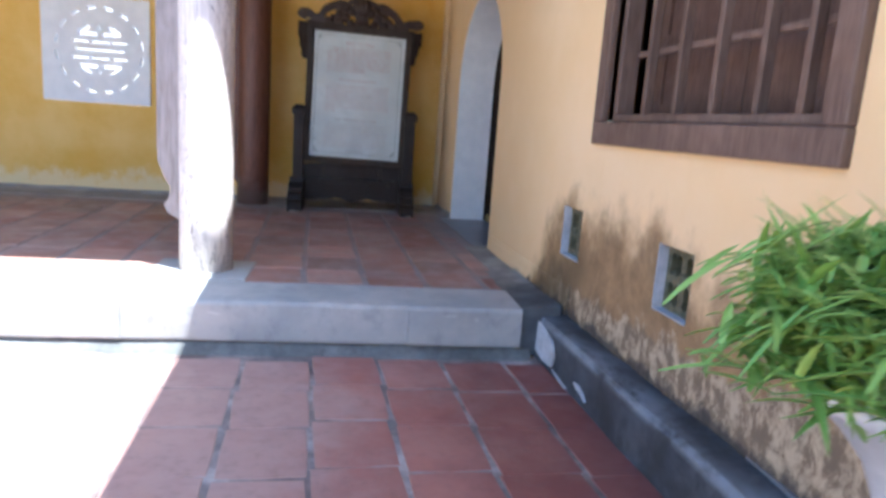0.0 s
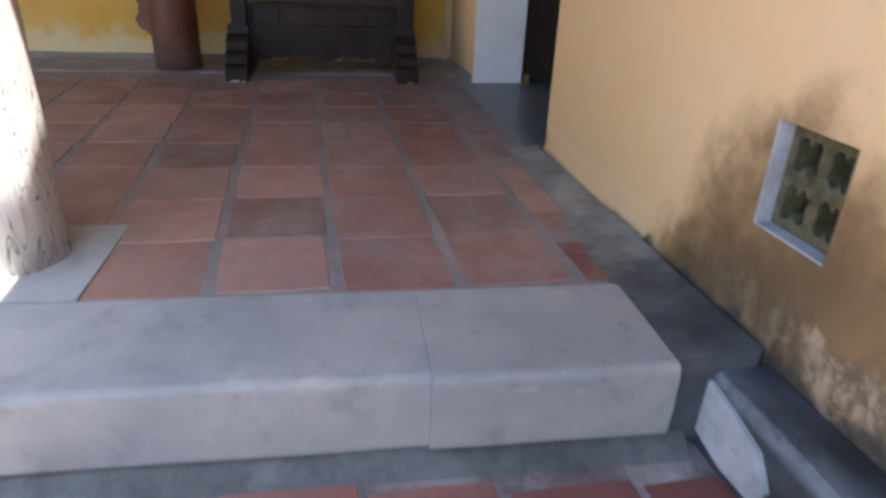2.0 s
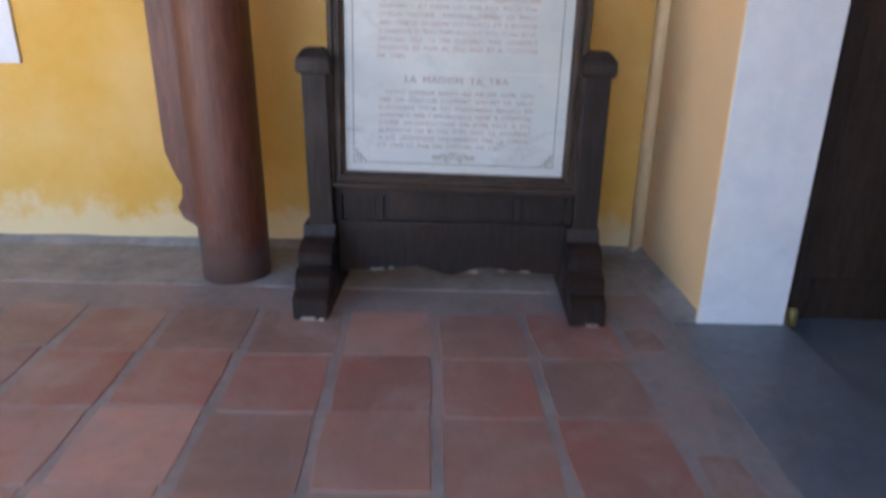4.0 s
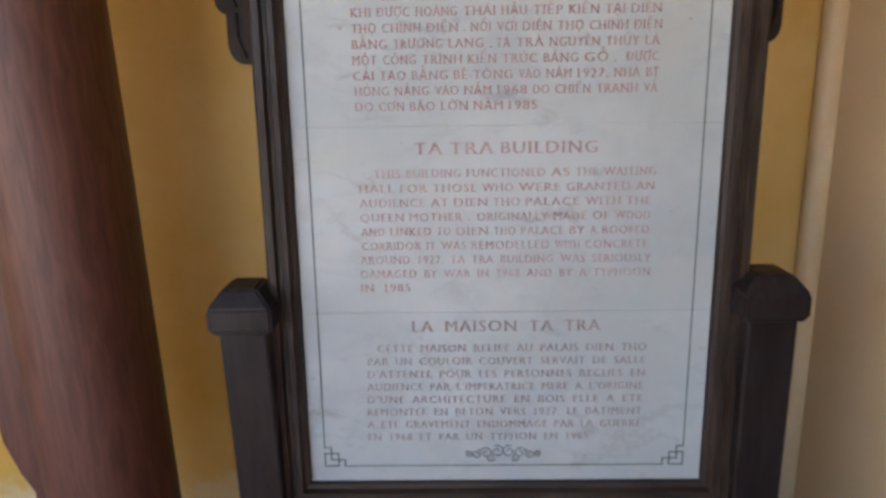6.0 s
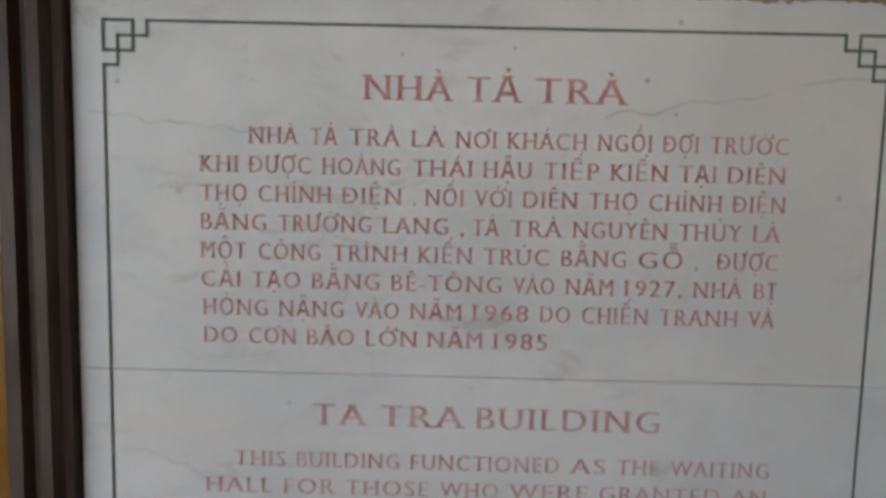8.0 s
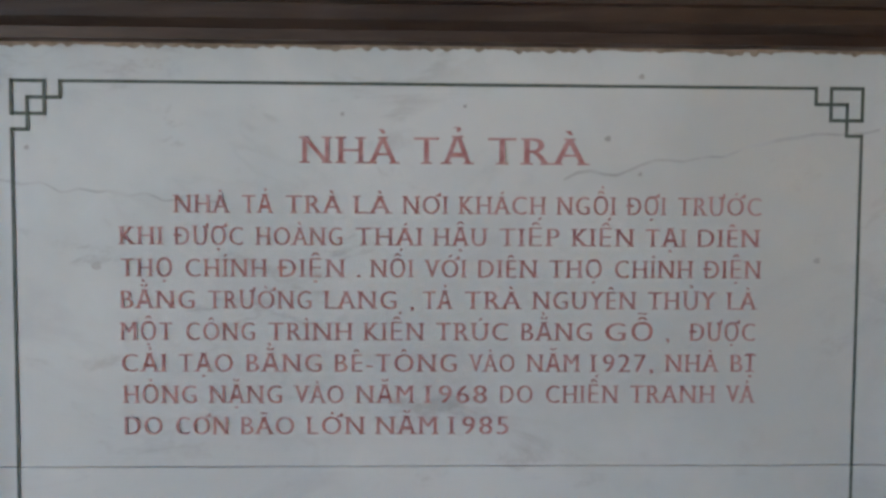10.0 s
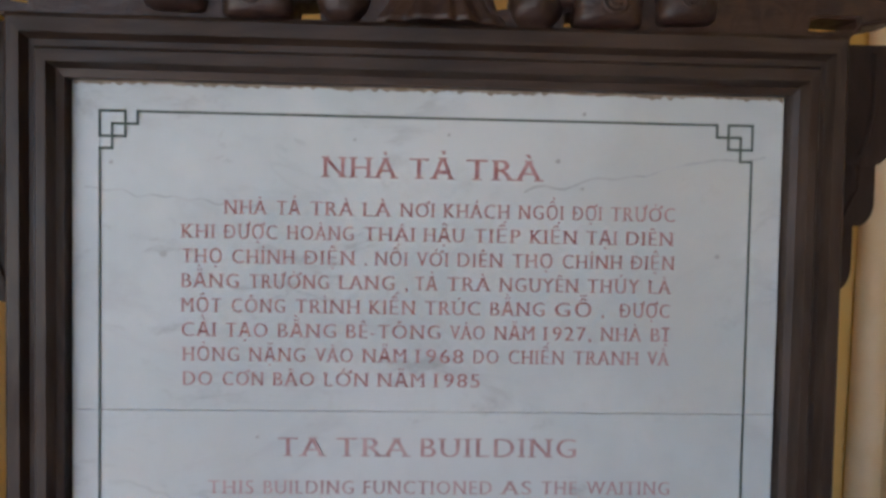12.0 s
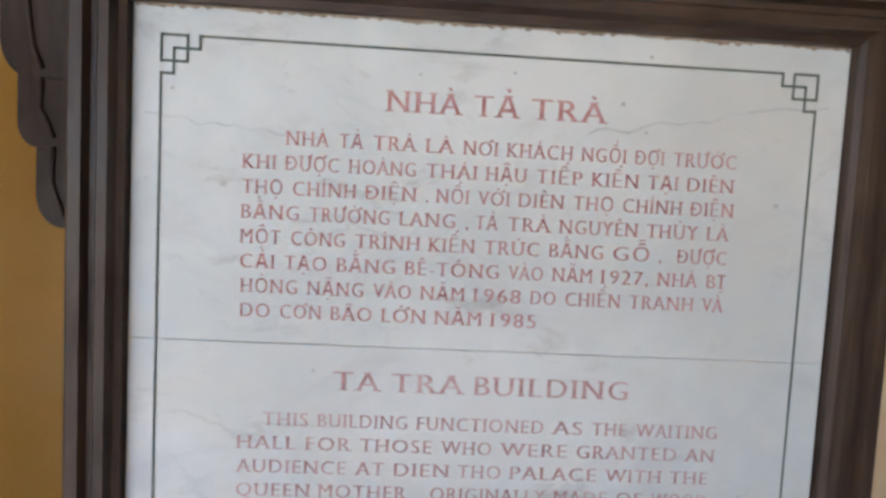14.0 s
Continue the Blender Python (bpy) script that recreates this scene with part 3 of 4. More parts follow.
bm = prism([(0, -0.1), (0, 0.0), (0.03, 0.016), (0.06, 0.03), (0.06, -0.1)], -8, 0.90, 60, 0.008)
for v in bm.verts:
    v.co.x, v.co.y = v.co.y, 6.868 + v.co.x
bmesh.ops.recalc_face_normals(bm, faces=bm.faces[:])
structure("baseboard_back", bm, M_FILLET, "rough grey cement skirting of the back wall")

# open leaf of the doorway, swung back into the room
leaf = tagged(new("door_1"), "dark brown panelled wooden door leaf standing open in the room", kind="structure")
DX0, DX1, DY = 1.315, 2.06, 6.235
part("door_panel", cube(DX0 + 0.02, DX1 - 0.02, DY + 0.012, DY + 0.030, 0.01, 1.90), M_DOOR, leaf)
for x0, x1, z0, z1 in ((DX0, DX0 + 0.09, 0.0, 1.92), (DX1 - 0.09, DX1, 0.0, 1.92), (DX0 + 0.091, DX1 - 0.091, 0.0, 0.16), (DX0 + 0.091, DX1 - 0.091, 0.74, 0.86), (DX0 + 0.091, DX1 - 0.091, 1.80, 1.92)):
    part("door_rail", cube(x0, x1, DY, DY + 0.042, z0, z1, 0.004), M_DOOR, leaf)
part("pivot_cap", lathe([(0.022, -0.018), (0.022, 0.035), (0.016, 0.05), (0.005, 0.055)], 16, (DX0 + 0.03, DY - 0.024)), M_BRASS, leaf, "small yellow brass pivot cap")

# window of the side building
win = tagged(new("window_1"), "brown wooden window with bars in the side wall", kind="structure")
WY0, WY1, WZ0, WZ1 = 1.51, 3.0, 0.83, 2.35


def frame_bar(y0, y1, z0, z1, x0=WALL - 0.03, x1=WALL + 0.16, bevel=0.008):
    return askew(cube(x0, x1, y0, y1, z0, z1, bevel))


for dims in ((WY0, WY1, WZ0, WZ0 + 0.10), (WY0, WY1, WZ1 - 0.10, WZ1), (WY0, WY0 + 0.09, WZ0 + 0.101, WZ1 - 0.101), (WY1 - 0.09, WY1, WZ0 + 0.101, WZ1 - 0.101)):
    part("window_frame", frame_bar(*dims), M_WINDOW, win)
for dims in ((1.602, 2.908, 0.932, 0.965), (1.602, 1.635, 0.967, 2.248), (2.875, 2.908, 0.967, 2.248)):
    part("inner_moulding", frame_bar(*dims, WALL + 0.02, WALL + 0.10, 0.006), M_WINDOW, win)
for y in (1.785, 1.98, 2.22, 2.46, 2.70):
    part("window_bar", frame_bar(y - 0.014, y + 0.014, 0.966, 2.247, WALL + 0.05, WALL + 0.085, 0.004), M_WINDOW, win)
for z in (1.22, 1.60, 1.98):
    part("window_bar", frame_bar(1.636, 2.874, z - 0.013, z + 0.013, WALL + 0.0865, WALL + 0.108, 0.004), M_WINDOW, win)
for y0, y1 in ((1.606, 2.249), (2.255, 2.904)):          # closed shutter leaves, added to brown the interior and block a strip of light
    leaf = part("shutter", frame_bar(y0, y1, 0.936, 2.246, WALL + 0.205, WALL + 0.225, 0.003), M_SHUTTER, win, "added dark wooden leaf that closes off the window interior")
    for dims in ((y0, y0 + 0.07, 0.936, 2.246), (y1 - 0.07, y1, 0.936, 2.246), (y0 + 0.071, y1 - 0.071, 0.936, 1.02), (y0 + 0.071, y1 - 0.071, 1.24, 1.31), (y0 + 0.071, y1 - 0.071, 1.72, 1.79)):
        part("shutter_rail", frame_bar(*dims, WALL + 0.190, WALL + 0.2045, 0.003), M_SHUTTER, leaf)


# pierced vents
def vent(y0, z0):
    t = thing("wall_vent", "dull green glazed pierced vent block sunk in the damp wall", "vent", "vents in the side wall")
    y1, z1 = y0 + 0.24, z0 + 0.252
    e = 0.006
    cy, cz = (y0 + y1) / 2, (z0 + z1) / 2
    holes = []
    for sy in (-1, 1):
        for sz in (-1, 1):
            a, b = cy + sy * 0.014, cy + sy * 0.092
            c, d = cz + sz * 0.014, cz + sz * 0.096
            m, n = (a + b) / 2, (c + d) / 2
            holes.append([(a + sy * 0.014, c), (m - sy * 0.008, c + sz * 0.003), (m, c + sz * 0.020), (m + sy * 0.008, c + sz * 0.003), (b - sy * 0.010, c), (b, c + sz * 0.012), (b - sy * 0.003, n),
                          (b, d - sz * 0.012), (b - sy * 0.012, d), (m + sy * 0.008, d - sz * 0.003), (m, d - sz * 0.018), (m - sy * 0.008, d - sz * 0.003), (a + sy * 0.012, d), (a, d - sz * 0.012), (a + sy * 0.004, n), (a, c + sz * 0.014)])
    outer = [(y0 + e, z0 + e), (y1 - e, z0 + e), (y1 - e, z1 - e), (y0 + e, z1 - e)]
    part("glazed_block", askew(plate(outer, holes, lambda u, v, q: (WALL + 0.040 + q, u, v), 0.05)), M_GLAZE, t)
    bm = bmesh.new()
    tube([(WALL + 0.040, cy + 0.030 * math.cos(k * 0.3927), cz + 0.030 * math.sin(k * 0.3927)) for k in range(17)], 0.005, 6, bm)
    part("flower_ring", askew(bm), M_GLAZE, t)
    # near-black sheet in place of the shade behind the holes
    part("cavity", askew(cube(WALL + 0.18, WALL + 0.19, y0 + e, y1 - e, z0 + e, z1 - e)), M_VOID, t)
    for material, dims in ((M_REVEAL, (y1 - 0.0055, y1 - 0.0005, z0 + 0.001, z1 - 0.001)), (M_GLAZE, (y0 + 0.0005, y0 + 0.0055, z0 + 0.001, z1 - 0.001)), (M_REVEAL, (y0 + 0.0065, y1 - 0.0065, z0 + 0.0005, z0 + 0.0055))):
        part("reveal", askew(cube(WALL + 0.001, WALL + 0.12, *dims)), material, t, "limewashed reveal" if material is M_REVEAL else "")



for y_vent, z_vent in VENTS:
    vent(y_vent, z_vent)


# columns
def wavy_board(x_in, x_out, z_low, z_top, y):
    """A carved board beside a column, with a scrolled lower end."""
    w = x_in - x_out
    prof = [(x_in, z_low), (x_in - 0.30 * w, z_low + 0.05), (x_in - 0.62 * w, z_low + 0.075), (x_in - 0.78 * w, z_low + 0.125), (x_in - 0.60 * w, z_low + 0.165),
            (x_in - 0.55 * w, z_low + 0.22), (x_in - 0.75 * w, z_low + 0.27), (x_out + 0.02 * w, z_low + 0.36), (x_out, z_low + 0.46), (x_out, z_top), (x_in, z_top)]
    bm = plate(prof, [], lambda u, v, q: (u, y + q, v), 0.06)
    return bm


def column(x, y, r, material, label, board):
    t = thing("column", label, "column", "columns of the gallery")
    bm = lathe([(r * 1.0, 0.004), (r * 1.005, 0.3), (r * 1.01, 1.2), (r * 1.0, 2.2), (r * 0.97, 3.0)], 40, (x, y))
    for v in bm.verts:
        d = Vector((v.co.x - x, v.co.y - y, 0))
        v.co += d * 0.012 * noise.noise((d.x * 14, d.y * 14, v.co.z * 0.6))
    part("shaft", bm, material, t)
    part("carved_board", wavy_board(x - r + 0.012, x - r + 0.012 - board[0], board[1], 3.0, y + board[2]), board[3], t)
    return t


column(-0.737, 3.75, 0.138, M_OLD, "sun-bleached weathered wooden column on a square stone base", (0.15, 0.21, 0.085, M_OLD_SHADED))
column(-0.885, 6.56, 0.142, M_COLUMN, "dark red-brown wooden column with a carved board beside it", (0.125, 0.17, 0.0, M_COLUMN))
tagged(part("column_base", cube(-1.01, -0.495, 3.497, 3.96, -0.15, 0.0065, 0.004), M_STONE), "flush square pale stone base under the wooden column", "column base")

# ---- inscribed marble panel in its carved stand ----
stand = thing("plaque_stand", "marble plaque with red inscriptions in a carved dark wooden stand", "plaque stand", m=pose(0.0515, 6.414, 0))
TILT = pose(0, 0, 0.481, -2.7, 0.97, 0)     # the framed panel leans back a little


def tilted(bm):
    bmesh.ops.transform(bm, matrix=TILT, verts=bm.verts[:])
    return bm


MX0, MX1 = -0.415, 0.421
SEAMS = (0.016, 0.396, 0.771, 1.154)
slabs = []
for z0, z1 in zip(SEAMS, SEAMS[1:]):
    slabs.append(part("marble_slab", tilted(cube(MX0, MX1, 0.0, 0.02, z0 + 0.0003, z1 - 0.0003, 0.0006, 1)), M_MARBLE, stand, "veined white marble slab"))


def rail(points, material=M_FRAME):
    """A moulded frame member between mitred corner points: outer rim, groove and inner bead."""
    (ax, az), (bx, bz), inward = points
    bm = bmesh.new()
    prof = [(0.0, 0.03), (0.0, -0.030), (0.006, -0.036), (0.022, -0.036), (0.027, -0.024), (0.034, -0.024), (0.039, -0.030), (0.052, -0.030), (0.057, -0.016), (0.066, -0.013), (0.066, 0.03)]
    ex, ez = inward
    length = Vector((bx - ax, bz - az)).normalized()
    slim = 0.84            # the side members are slimmer than the top one
    rings = []
    for (px, pz), sgn in (((ax, az), 1), ((bx, bz), -1)):
        rings.append([bm.verts.new((px + (ex + sgn * length.x) * d * slim, y, pz + (ez + sgn * length.y) * d)) for d, y in prof])
    n = len(prof)
    for k in range(n):
        bm.faces.new((rings[0][k], rings[1][k], rings[1][(k + 1) % n], rings[0][(k + 1) % n]))
    bm.faces.new(rings[0])
    bm.faces.new(rings[1][::-1])
    bmesh.ops.recalc_face_normals(bm, faces=bm.faces[:])
    return tilted(bm)


FX0, FX1, FZ0, FZ1 = -0.4725, 0.4785, -0.050, 1.2195
for a, b, inward in (((FX0, FZ1), (FX1, FZ1), (0, -1)), ((FX1, FZ1), (FX1, FZ0), (-1, 0)), ((FX1, FZ0), (FX0, FZ0), (0, 1)), ((FX0, FZ0), (FX0, FZ1), (1, 0))):
    part("frame_rail", rail((a, b, inward)), M_FRAME if inward[0] else M_FRAME_ACROSS, stand, "moulded dark brown wooden rail")
part("back_board", tilted(cube(FX0 + 0.01, FX1 - 0.01, 0.0315, 0.042, FZ0 + 0.01, FZ1 - 0.01)), M_WOOD, stand)

# inscription: each line with the millimetres at which its words begin, and its end; a line of two numbers is spaced evenly
VIETNAMESE = [
    ("NHÀ TẢ TRÀ LÀ NƠI KHÁCH NGỒI ĐỢI TRƯỚC", (-240, -180, -141, -79, -35, 16, 105, 169, 215, 292)),
    ("KHI ĐƯỢC HOÀNG THÁI HẬU TIẾP KIẾN TẠI DIÊN", (-289, -240, -167, -78, -7, 52, 119, 186, 234, 290)),
    ("THỌ CHÍNH ĐIỆN . NỐI VỚI DIÊN THỌ CHÍNH ĐIỆN", (-289, -231, -147, -77, -64, -15, 33, 98, 158, 241, 292)),
    ("BẰNG TRƯỜNG LANG , TẢ TRÀ NGUYÊN THỦY LÀ", (-289, -211, -106, -29, -17, 21, 84, 189, 263, 289)),
    ("MỘT CÔNG TRÌNH KIẾN TRÚC BẰNG GỖ , ĐƯỢC", (-289, -231, -157, -70, -5, 73, 150, 206, 229, 289)),
    ("CẢI TẠO BẰNG BÊ-TÔNG VÀO NĂM 1927, NHÀ BỊ", (-289, -238, -177, -97, 26, 79, 138, 207, 267, 289)),
    ("HỎNG NẶNG VÀO NĂM 1968 DO CHIẾN TRANH VÀ", (-287, -210, -133, -77, -14, 54, 96, 174, 264, 289)),
    ("DO CƠN BÃO LỚN NĂM 1985", (-287, -241, -182, -122, -59, 8, 62)),
]
ENGLISH = [
    ("THIS BUILDING FUNCTIONED AS THE WAITING", (-257, -192, -74, 91, 139, 194, 295)),
    ("HALL FOR THOSE WHO WERE GRANTED AN", (-286, -205, -141, -43, 29, 122, 258, 293)),
    ("AUDIENCE AT DIEN THO PALACE WITH THE", (-286, -145, -99, -22, 42, 160, 240, 288)),
    ("QUEEN MOTHER . ORIGINALLY MADE OF WOOD", (-286, -188, -72, -54, 98, 175, 219, 288)),
    ("AND LINKED TO DIEN THO PALACE BY A ROOFED", (-285, -227, -134, -95, -21, 34, 130, 171, 195, 287)),
    ("CORRIDOR IT WAS REMODELLED WITH CONCRETE", (-285, -155, -126, -65, 101, 162, 285)),
    ("AROUND 1927. TA TRA BUILDING WAS SERIOUSLY", (-289, 293)),
    ("DAMAGED BY WAR IN 1968 AND BY A TYPHOON", (-289, 293)),
    ("IN 1985", (-290, -190)),
]
FRENCH = [
    ("CETTE MAISON RELIEE AU PALAIS DIEN THO", (-261, 294)),
    ("PAR UN COULOIR COUVERT SERVAIT DE SALLE", (-282, 293)),
    ("D'ATTENTE POUR LES PERSONNES RECUES EN", (-284, 293)),
    ("AUDIENCE PAR L'IMPERATRICE MERE A L'ORIGINE", (-285, 291)),
    ("D'UNE ARCHITECTURE EN BOIS ELLE A ETE", (-286, 291)),
    ("REMONTEE EN BETON VERS 1927. LE BATIMENT", (-287, 291)),
    ("A ETE GRAVEMENT ENDOMMAGE PAR LA GUERRE", (-288, 290)),
    ("EN 1968 ET PAR UN TYPHON EN 1985", (-288, 180)),
]
TEXT = [("NHÀ TẢ TRÀ", (-126, -26, 41, 130), 1.048, 0.0236), ("TA TRA BUILDING", (-176, -107, -7, 180), 0.7175, 0.0220), ("LA MAISON TA TRA", (-188, 197), 0.355, 0.0220)]
for lines, z, step, cap in ((VIETNAMESE, 1.003, 0.0288, 0.0158), (ENGLISH, 0.6725, 0.0289, 0.0154), (FRENCH, 0.311, 0.0284, 0.0150)):
    TEXT += [(text, starts, z - step * i, cap) for i, (text, starts) in enumerate(lines)]


def letters_mesh(text, space_word):
    """The letters of a text as a flat mesh, in the font's own units, with serifs on the stems."""
    cu = bpy.data.curves.new("line", 'FONT')
    plain_text = text
    for a, b in zip("ĐƠỚỢỜ", "DOÓỌÒ"):
        plain_text = plain_text.replace(a, b)
    cu.body = plain_text
    cu.size = 1.0
    cu.space_character, cu.space_word = 1.16, space_word
    cu.resolution_u = 3
    cu.offset = -0.018
    ob = bpy.data.objects.new("line", cu)
    scene.collection.objects.link(ob)
    bpy.context.view_layer.update()
    me = bpy.data.meshes.new_from_object(ob.evaluated_get(bpy.context.evaluated_depsgraph_get()))
    bpy.data.objects.remove(ob)
    bpy.data.curves.remove(cu)
    co = np.empty(len(me.vertices) * 3)
    me.vertices.foreach_get("co", co)
    co = co.reshape(-1, 3)
    lo, hi = co[:, 0].min(), co[:, 0].max()
    bm = bmesh.new()
    bm.from_mesh(me)
    bpy.data.meshes.remove(me)
    # letters as islands, from left to right
    bm.verts.ensure_lookup_table()
    bmesh.ops.remove_doubles(bm, verts=bm.verts[:], dist=1e-5)
    seen, letters = set(), []
    for v in bm.verts:
        if v in seen:
            continue
        todo, isle = [v], []
        seen.add(v)
        while todo:
            w = todo.pop()
            isle.append(w)
            for e in w.link_edges:
                o = e.other_vert(w)
                if o not in seen:
                    seen.add(o)
                    todo.append(o)
        ys = [w.co.y for w in isle]
        if max(ys) - min(ys) > 0.6 and max(ys) > 0.6:
            letters.append(isle)
    letters.sort(key=lambda q: sum(w.co.x for w in q) / len(q))
    bars = []
    glyphs = [c for c in text if c not in " .,-'"]
    for c, isle in zip(glyphs, letters):
        left = min(w.co.x for w in isle)
        if c == "Đ":
            bars.append((left - 0.07, left + 0.24, 0.32, 0.40))
        elif c in "ƠỚỢỜ":
            right = max(w.co.x for w in isle)
            bars.append((right - 0.12, right + 0.06, 0.66, 0.72))
            bars.append((right + 0.0, right + 0.06, 0.72, 0.80))
        ids = set(isle)
        for e in bm.edges:
            p, q = e.verts
            if p in ids and abs(p.co.y - q.co.y) < 0.004 and 0.04 < abs(p.co.x - q.co.x) < 0.17 and len(e.link_faces) == 1:
                m, h = (p.co.x + q.co.x) / 2, abs(p.co.x - q.co.x) / 2 + 0.070
                if p.co.y < 0.045:
                    bars.append((m - h, m + h, p.co.y, p.co.y + 0.040))
                elif 0.62 < p.co.y < 0.76:
                    bars.append((m - h, m + h, p.co.y - 0.040, p.co.y))
    for x_a, x_b, y_a, y_b in bars:
        bm.faces.new([bm.verts.new((x, y, 0.0)) for x, y in ((x_a, y_a), (x_b, y_a), (x_b, y_b), (x_a, y_b))])
    return bm, lo, hi


def text_mesh(text, starts, z, cap):
    words = text.split()
    if len(starts) == 2:
        pieces = [(text, starts[0] / 1000, starts[1] / 1000)]
    else:
        pieces = [(w, a / 1000, b / 1000 if n == len(words) - 1 else b / 1000 - 0.40 * cap - 0.0058) for n, (w, a, b) in enumerate(zip(words, starts, starts[1:]))]
    out = bmesh.new()
    for piece, x0, x1 in pieces:
        bm, lo, hi = letters_mesh(piece, 1.8)
        kz = cap / 0.646
        k = kz if piece in ".," else (x1 - x0) / (hi - lo + 0.054)
        for shift, y in ((0.0, -0.0010), (0.028, -0.00110), (0.054, -0.0012)):    # shifted sets make the stems heavier than the cross strokes
            at = {v: out.verts.new((x0 + (v.co.x - lo + shift) * k, y, z + (v.co.y - 0.018) * kz)) for v in bm.verts}
            for f in bm.faces:
                out.faces.new([at[v] for v in f.verts])
        bm.free()
    return tilted(out)


for text, starts, z, cap in TEXT:
    owner = slabs[2] if z > SEAMS[2] else slabs[1] if z > SEAMS[1] - 0.03 else slabs[0]
    tagged(part("text_line", text_mesh(text, starts, z, cap), (M_RED_DARK, M_RED_DULL, M_RED)[slabs.index(owner)], owner, "line of faded red capitals"), kind="stuff")


def line(bm, x0, z0, x1, z1, w=0.0032):
    h = w / 2
    x0, x1, z0, z1 = min(x0, x1) - h, max(x0, x1) + h, min(z0, z1) - h, max(z0, z1) + h
    v = [bm.verts.new((x, -0.0010, z)) for x, z in ((x0, z0), (x1, z0), (x1, z1), (x0, z1))]
    bm.faces.new(v)


def border():
    bm = bmesh.new()
    X, T, B = 0.383, 1.119, 0.052
    for sx in (-1, 1):
        for zc, sz in ((T, -1), (B, 1)):
            def p(u, v):
                return sx * (X - u), zc + sz * v
            for a, b in (((0, 0), (0.029, 0)), ((0, 0.029), (0.029, 0.029)), ((0, 0), (0, 0.029)), ((0.029, 0), (0.029, 0.029)),
                         ((0.043, 0), (0.043, 0.0145)), ((0.014, 0.0145), (0.043, 0.0145)), ((0.014, 0.0145), (0.014, 0.043)), ((0.0, 0.043), (0.014, 0.043))):
                line(bm, *p(*a), *p(*b))
        line(bm, sx * X, T - 0.043, sx * X, B + 0.043, 0.0028)
    for zc in (T, B):
        line(bm, -X + 0.043, zc, X - 0.043, zc, 0.0028)
    return tilted(bm)




def vein(points, w):
    bm = bmesh.new()
    prev = None
    for i, (x, z) in enumerate(points):
        h = w * (0.35 + 0.65 * abs(noise.noise((x * 9, z * 9, 3.0)))) / 2
        cur = (bm.verts.new((x, -0.0007, z - h)), bm.verts.new((x, -0.0007, z + h)))
        if prev:
            bm.faces.new((prev[0], cur[0], cur[1], prev[1]))
        prev = cur
    return tilted(bm)


for ax, az, bx, bz, w in ((0.11, 1.036, 0.40, 1.083, 0.006), (-0.40, 1.030, -0.20, 1.012, 0.005)):
    pts = [(ax + (bx - ax) * i / 24, az + (bz - az) * i / 24 + 0.010 * noise.noise((i * 0.35, ax * 7, 0))) for i in range(25)]
    part("vein", vein(pts, w), M_VEIN, slabs[2], "grey vein in the marble")
for fx, fz, r in ((-0.31, 0.955, 0.0042), (0.18, 1.128, 0.0026), (0.345, 0.962, 0.0030), (0.18, 1.040, 0.0020), (0.15, 1.072, 0.0028), (-0.09, 1.092, 0.0018), (0.02, 1.10, 0.0016), (-0.37, 1.06, 0.0022), (-0.20, 0.74, 0.0020), (0.33, 0.60, 0.0022)):
    fleck = bmesh.new()
    fleck.faces.new([fleck.verts.new((fx + r * math.cos(a * 0.785) * (1.3 if a % 3 else 0.8), -0.0008, fz + r * math.sin(a * 0.785))) for a in range(8)][::-1])
    part("fleck", tilted(fleck), M_FLECK, slabs[2] if fz > SEAMS[2] else slabs[1], "small grey fleck")
# uneven brown line along the marble under the top rail
grime = bmesh.new()
prev = None
for i in range(241):
    x = MX0 + 0.002 + (MX1 - MX0 - 0.004) * i / 240
    d = 0.002 + 0.0055 * max(0.0, 0.30 + 0.7 * noise.noise((x * 17, 2.0, 0)) + 0.9 * noise.noise((x * 140, 5.0, 0)))
    cur = (grime.verts.new((x, -0.0009, 1.1535 - d)), grime.verts.new((x, -0.0009, 1.1535)))
    if prev:
        grime.faces.new((prev[0], cur[0], cur[1], prev[1]))
    prev = cur
part("brown_edge_line", tilted(grime), M_BROWN_EDGE, slabs[2], "uneven brown line under the top rail")
part("border_line", border(), M_GREEN, slabs[1], "dark green border line with fretted corners")
bm = bmesh.new()
for sx in (-1, 1):
    for cx, cz, r, start in ((0.013, 0.084, 0.015, 1.2), (0.036, 0.080, 0.014, 0.2), (0.058, 0.078, 0.011, 2.0), (0.026, 0.070, 0.010, 3.6), (0.074, 0.077, 0.008, 0.6)):
        tube([(sx * (cx + r * (1 - a / 20) * math.cos(start + a * 0.55)), -0.0006, cz + r * (1 - a / 20) * math.sin(start + a * 0.55)) for a in range(16)], 0.0017, 4, bm)
part("scroll_ornament", tilted(bm), M_GREY, slabs[0], "small grey painted scroll")


